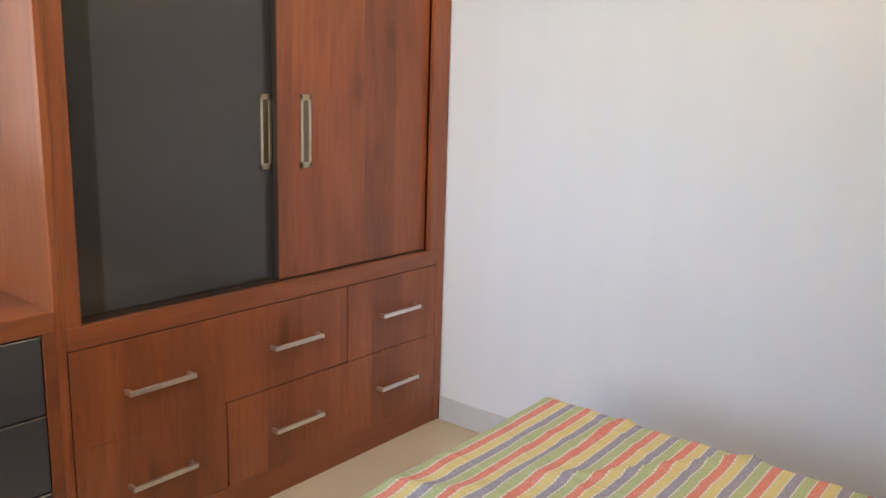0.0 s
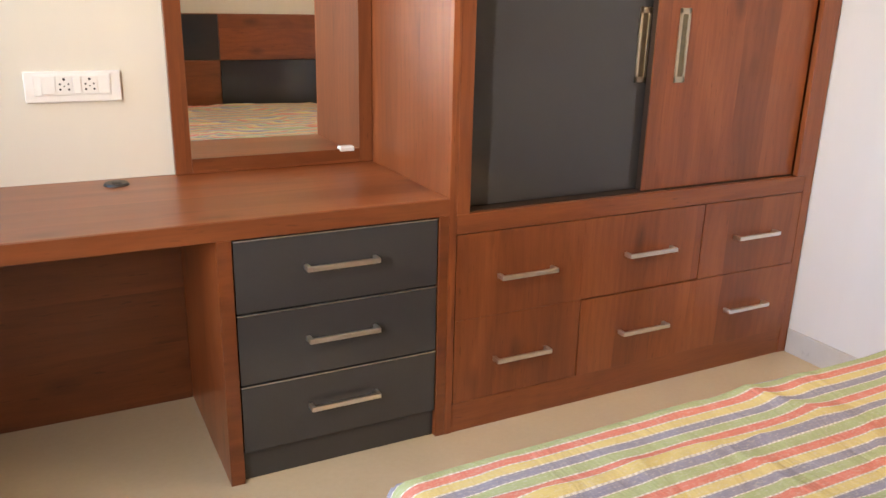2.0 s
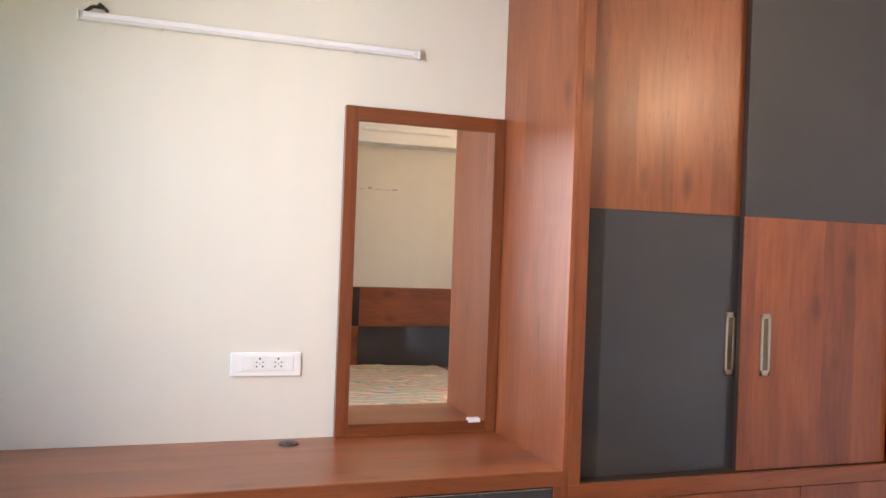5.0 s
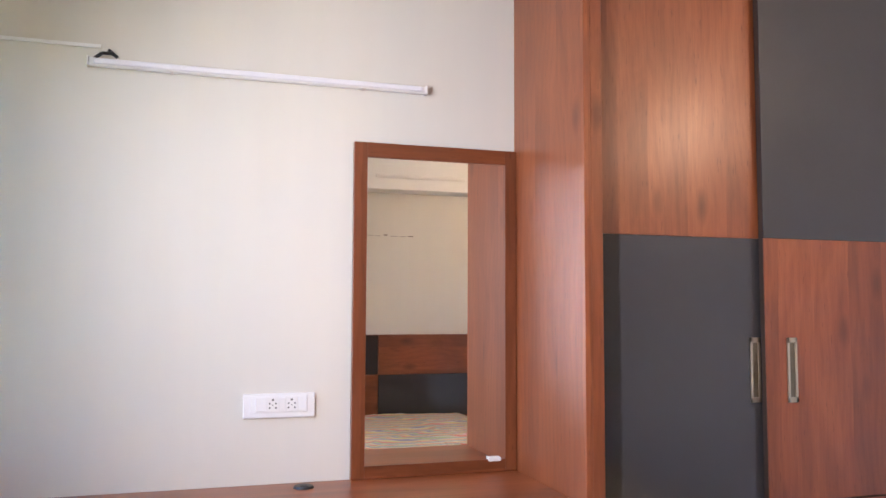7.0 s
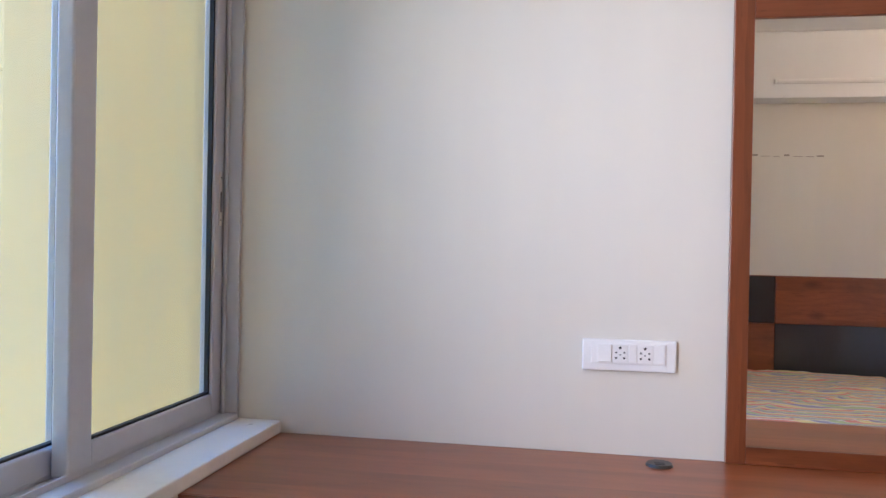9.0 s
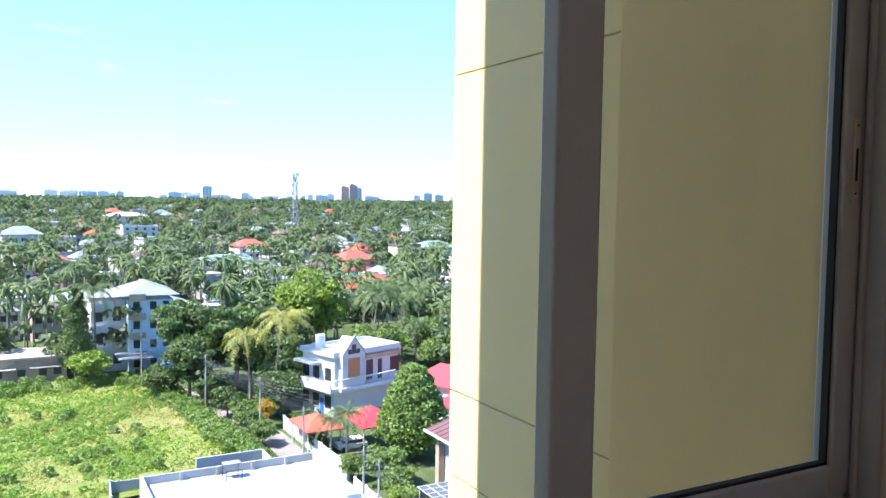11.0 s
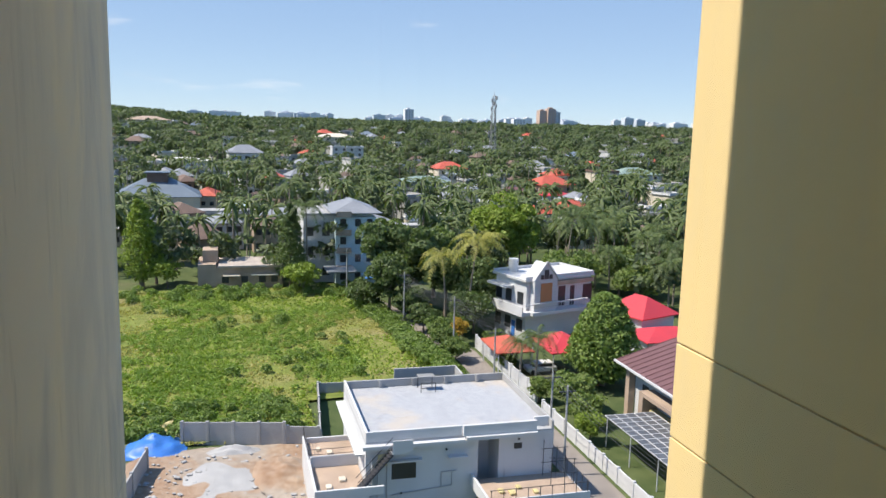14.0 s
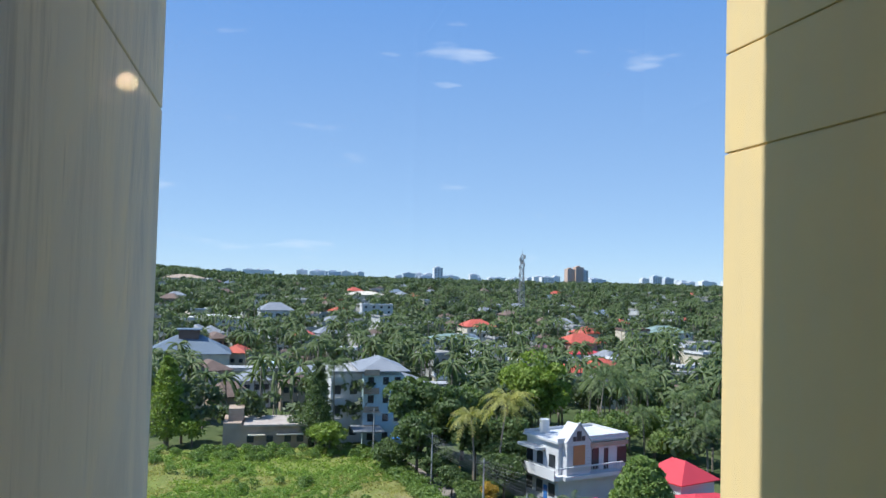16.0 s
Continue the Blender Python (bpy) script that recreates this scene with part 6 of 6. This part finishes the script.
far_house(-345, 182, 22, 14, 6.5, 6, HWHITE, GREEN_ROOF, "hip", "white house with a grey-green hipped roof", 4, 2, 3.0)
far_house(-336, 162, 12, 10, 8.0, 0, HCREAM, OLD_TILE, "flat", "cream three-storey house with a terrace", 3, 3)
far_house(-310, 72, 20, 12, 6.0, 0, CONC, GREEN_ROOF, "hip", "long house with a green-grey roof", 4, 2, 2.0)
far_house(-360, 95, 14, 12, 7.0, 8, HCREAM, ORANGE_ROOF, "hip", "house with an orange tiled roof", 3, 2, 3.0)
far_house(-200, 58, 7, 6, 3.4, 0, HPINK, OLD_TILE, "hip", "small old house with a clay tile roof", 2, 1, 2.0)
far_house(-195, 43, 16, 10, 5.0, 0, HWHITE, CONC, "flat", "white flat-roofed house among trees", 3, 2)
far_house(-186, -8.5, 9, 8, 4.4, 14, HPINK, OLD_TILE, "hip", "low old house with a rusty tile roof", 2, 1, 2.8)
far_house(-420, -26, 24, 10, 4.0, 0, HWHITE, varied("pale_sheet_roof", (0.60, 0.58, 0.53), 0.6, 0.3, 0.12), "hip", "long low shed with a pale roof", 5, 1, 1.4)
far_house(-470, 63, 18, 12, 8.5, 0, HWHITE, HWHITE, "flat", "white three-storey house with many windows", 4, 3)
far_house(-560, 44, 16, 10, 5.0, 0, HCREAM, ORANGE_ROOF, "hip", "house with a red roof on the slope", 3, 1, 2.4)
far_house(-600, 72, 30, 14, 7.0, 0, HCREAM, HCREAM, "hip", "long cream house on the slope", 5, 2, 2.5)
far_house(-700, -68, 34, 14, 8.0, 0, HCREAM, HPINK, "hip", "cream hilltop house with a tan roof", 5, 2, 3.0)
far_house(-300, -47, 10, 9, 8.5, 0, HBLUE, CONC, "flat", "pale blue house seen past the fin wall", 3, 3)
LAB = {0: ("white two-storey house among palms", HWHITE, CONC, "flat"), 1: ("cream house with an orange-red roof among trees", HCREAM, ORANGE_ROOF, "hip"), 2: ("white house with a grey sheet roof among trees", HWHITE, GREY_ROOF, "hip"),
       3: ("low house with a weathered tile roof among trees", HPINK, OLD_TILE, "hip"), 4: ("pale flat-roofed house among palms", HCREAM, HWHITE, "flat"), 5: ("white house with a pale cyan roof", HWHITE, CYAN_ROOF, "hip"),
       6: ("grey concrete house among trees", CONC, CONC, "flat"), 7: ("white house with a slate-blue roof", HWHITE, BLUE_ROOF, "hip")}
tries = 0
made = 0
rs = random.Random(5)
while made < 330 and tries < 26000:
    tries += 1
    d = 185 * (4.6 ** rs.random())
    a = rs.uniform(-0.16, 0.60)
    x, y = -d, d * math.tan(a)
    w = rs.uniform(6, 12)
    if any((x - p) ** 2 + (y - q) ** 2 < (r + w * 0.7) ** 2 for p, q, r, k in FOOT):
        continue
    k = rs.choice((0, 0, 2, 3, 3, 4, 4, 6, 6, 6, 7, 2, 3, 1, 0))
    lab, wm, rm, kind = LAB[k]
    far_house(x, y, w, rs.uniform(7, 11), rs.choice((3.4, 4.2, 6.4, 6.8)), rs.uniform(-25, 25), wm, rm, kind, lab, 3, clear=False)
    made += 1


# ---- woods and palm groves between the houses ----
def woods():
    cs, rs_, ss, per = [], [], [], []
    bands = ((132, 330, 8.2, 5, 62, 0.62), (330, 700, 11.5, 4, 40, 0.95), (700, 1500, 16, 3, 26, 1.5), (1500, 3600, 34, 2, 16, 2.8))
    V, F, base = [], [], 0
    for d0, d1, gap, clumps, per_c, size in bands:
        cs, rs_ = [], []
        area = 0.5 * (d1 * d1 - d0 * d0) * 0.90
        for _ in range(int(area / gap ** 2)):
            d = math.sqrt(d0 * d0 + (d1 * d1 - d0 * d0) * RNG.random())
            a = -0.26 + 0.98 * RNG.random()
            x, y = -d * math.cos(a), d * math.sin(a)
            if d < 205 and x > -150 and y < 20 + 0.02 * d and y > -60:
                continue
            if d < 170 and y < 62 and x > -149 + 0.1 * y:
                continue
            if any((x - p) ** 2 + (y - q) ** 2 < (r * 0.95 + 1.0) ** 2 for p, q, r, k in FOOT):
                continue
            # keep the side of each house that faces the window a little clear
            if any(abs(y - q * x / p) < r and 0 < x - p < k * r + 6 for p, q, r, k in FOOT) and RNG.random() < 0.86:
                continue
            z = land(x, y)
            h = (5.5 + 6.0 * RNG.random() ** 1.4) * (1.0 if d < 700 else 1.15)
            w = gap * 0.62
            for _c in range(clumps):
                cs.append((x + (RNG.random() - 0.5) * w, y + (RNG.random() - 0.5) * w, z + h * (0.45 + 0.5 * RNG.random())))
                rs_.append(min(w, 12.0) * (0.36 + 0.2 * RNG.random()))
        v, f = leaves(cs, rs_, per_c, size)
        V.append(v)
        F.append(f + base)
        base += len(v)
    tagged(new("woodland", fast_mesh("woodland", np.concatenate(V), np.concatenate(F), LEAF_FAR)), "dense green woodland filling the town to the horizon", "woodland", "", "stuff")


woods()


def grove():
    tri, trunk_v, trunk_f = [], [], []
    n = 0
    while n < 1250:
        d = 165 * (6.2 ** RNG.random())
        a = -0.22 + 0.88 * RNG.random()
        x, y = -d * math.cos(a), d * math.sin(a)
        if any((x - p) ** 2 + (y - q) ** 2 < r ** 2 for p, q, r, k in FOOT):
            continue
        if any(abs(y - q * x / p) < r * 0.8 and 0 < x - p < k * r for p, q, r, k in FOOT):
            continue
        n += 1
        z = land(x, y)
        h = 9 + 5 * RNG.random()
        top = (x + RNG.normal() * 0.8, y + RNG.normal() * 0.8, z + h)
        near = d < 300
        for i in range(15 if near else 12):
            up = 1 - i / 14
            tri += frond_strips(top, i * 2.4 + RNG.random(), 3.7 + 1.3 * RNG.random(), 0.10 + 0.75 * up, 0.65 + 0.35 * (1 - up), 0.42, 5 if near else 3)
        b = len(trunk_v)
        for k in range(3):
            o = np.array([math.cos(k * 2.1) * 0.2, math.sin(k * 2.1) * 0.2, 0])
            trunk_v += [np.array([x, y, z]) + o, np.array(top) + o * 0.6]
        for k in range(3):
            i0, i1 = b + 2 * k, b + 2 * ((k + 1) % 3)
            trunk_f.append((i0, i1, i1 + 1, i0 + 1))
    ob = tagged(new("palm_grove", fast_mesh("palm_grove", tri, np.arange(len(tri)).reshape(-1, 3), LEAF_PALM)), "hundreds of coconut palm heads above the town's trees", "palms", "", "stuff")
    child_mesh("trunks", fast_mesh("trunks", trunk_v, trunk_f, PALM_BARK), ob)


grove()


# ---- mast and skyline ----
def mast(x, y, h):
    z = land(x, y)
    t = thing("lattice_mast", (x, y, z), "tall grey lattice telecom mast above the palms", "mast")
    for sx, sy in ((-1, -1), (1, -1), (1, 1), (-1, 1)):
        part("leg", tube((x + 1.9 * sx, y + 1.9 * sy, z), (x + 0.7 * sx, y + 0.7 * sy, z + h), 0.2, 0.14, 6), CONC, t)
    n = 14
    for i in range(n):
        f0, f1 = i / n, (i + 1) / n
        w0, w1 = 1.9 - 1.2 * f0, 1.9 - 1.2 * f1
        b = bmesh.new()
        c0 = [(x + w0 * sx, y + w0 * sy, z + h * f0) for sx, sy in ((-1, -1), (1, -1), (1, 1), (-1, 1))]
        c1 = [(x + w1 * sx, y + w1 * sy, z + h * f1) for sx, sy in ((-1, -1), (1, -1), (1, 1), (-1, 1))]
        for k in range(4):
            tube(c0[k], c1[(k + 1) % 4], 0.1, None, 4, b)
            tube(c1[k], c1[(k + 1) % 4], 0.1, None, 4, b)
        part("bracing", b, CONC, t)
    for i in range(10):
        zz = z + h * (0.60 + 0.038 * i)
        a = i * 2.2
        part("antenna", box((x + 1.6 * math.cos(a) - 0.35, y + 1.6 * math.sin(a) - 0.35, zz), (x + 1.6 * math.cos(a) + 0.35, y + 1.6 * math.sin(a) + 0.35, zz + 2.3), 0.05, 1), CONC, t)
    part("spire", tube((x, y, z + h), (x, y, z + h + 4), 0.12, 0.05, 6), CONC, t)


mast(-452, 147.0, 41.0)


def tower(x, y, w, d, top, mat, label, floors=0, cols=0, glass_mat=PANE_DARK):
    """A distant tower block: body with recessed dark window bands between fins."""
    z = land(x, y) - 2
    t = thing("tower_block", (x, y, z), label, "tower", "skyline")
    part("wall", box((x - d / 2, y - w / 2, z), (x + d / 2, y + w / 2, top)), mat, t)
    part("roof", box((x - d / 4, y - w / 4, top), (x + d / 4, y + w / 6, top + 2.5)), mat, t)
    for k in range(cols):
        yy = y - w / 2 + w * (k + 0.5) / cols
        for i in range(floors):
            zz = z + 8 + (top - z - 9) * i / floors
            part("window", box((x + d / 2 - 0.1, yy - 0.28 * w / cols, zz), (x + d / 2 + 0.1, yy + 0.28 * w / cols, zz + (top - z - 9) / floors * 0.55)), glass_mat, t)


# distance haze is put into these base colours: wall tones paled towards the sky
TW = varied("hazed_pale_tower", (0.72, 0.73, 0.75), 0.8, 0.02, 0.12)
TO = varied("hazed_tan_tower", (0.50, 0.36, 0.29), 0.8, 0.03, 0.2)
TB = varied("hazed_blue_grey_tower", (0.56, 0.61, 0.67), 0.8, 0.02, 0.15)
TS = varied("tower_windows", (0.30, 0.32, 0.36), 0.4, 0.05, 0.2)
tower(-1500, 322, 17, 16, 22, TW, "slim white tower block on the skyline", 9, 3, TS)
tower(-1500, 592, 15, 18, 27, TO, "tan brick tower wing on the skyline", 9, 3, TS)
tower(-1495, 608, 16, 18, 31, TO, "tall tan brick tower on the skyline", 10, 3, TS)
tower(-1505, 624, 13, 18, 25, TB, "grey tower wing beside the tan towers", 8, 2, TS)
tower(-1500, 780, 20, 16, 17, TB, "blue-grey twin tower on the skyline", 7, 4, TS)
tower(-1510, 812, 20, 16, 14, TB, "lower blue-grey twin tower on the skyline", 6, 4, TS)
tower(-1480, 536, 24, 16, 9, TW, "white office block on the skyline", 5, 4, TS)
for i in range(60):
    a = rs.uniform(-0.05, 0.58)
    d = rs.uniform(1550, 2100)
    tower(-d, d * math.tan(a), rs.uniform(14, 34), 16, rs.uniform(3, 13), rs.choice((TW, TB, TW)), "distant skyline block in a colour paled for haze", 0, 0)
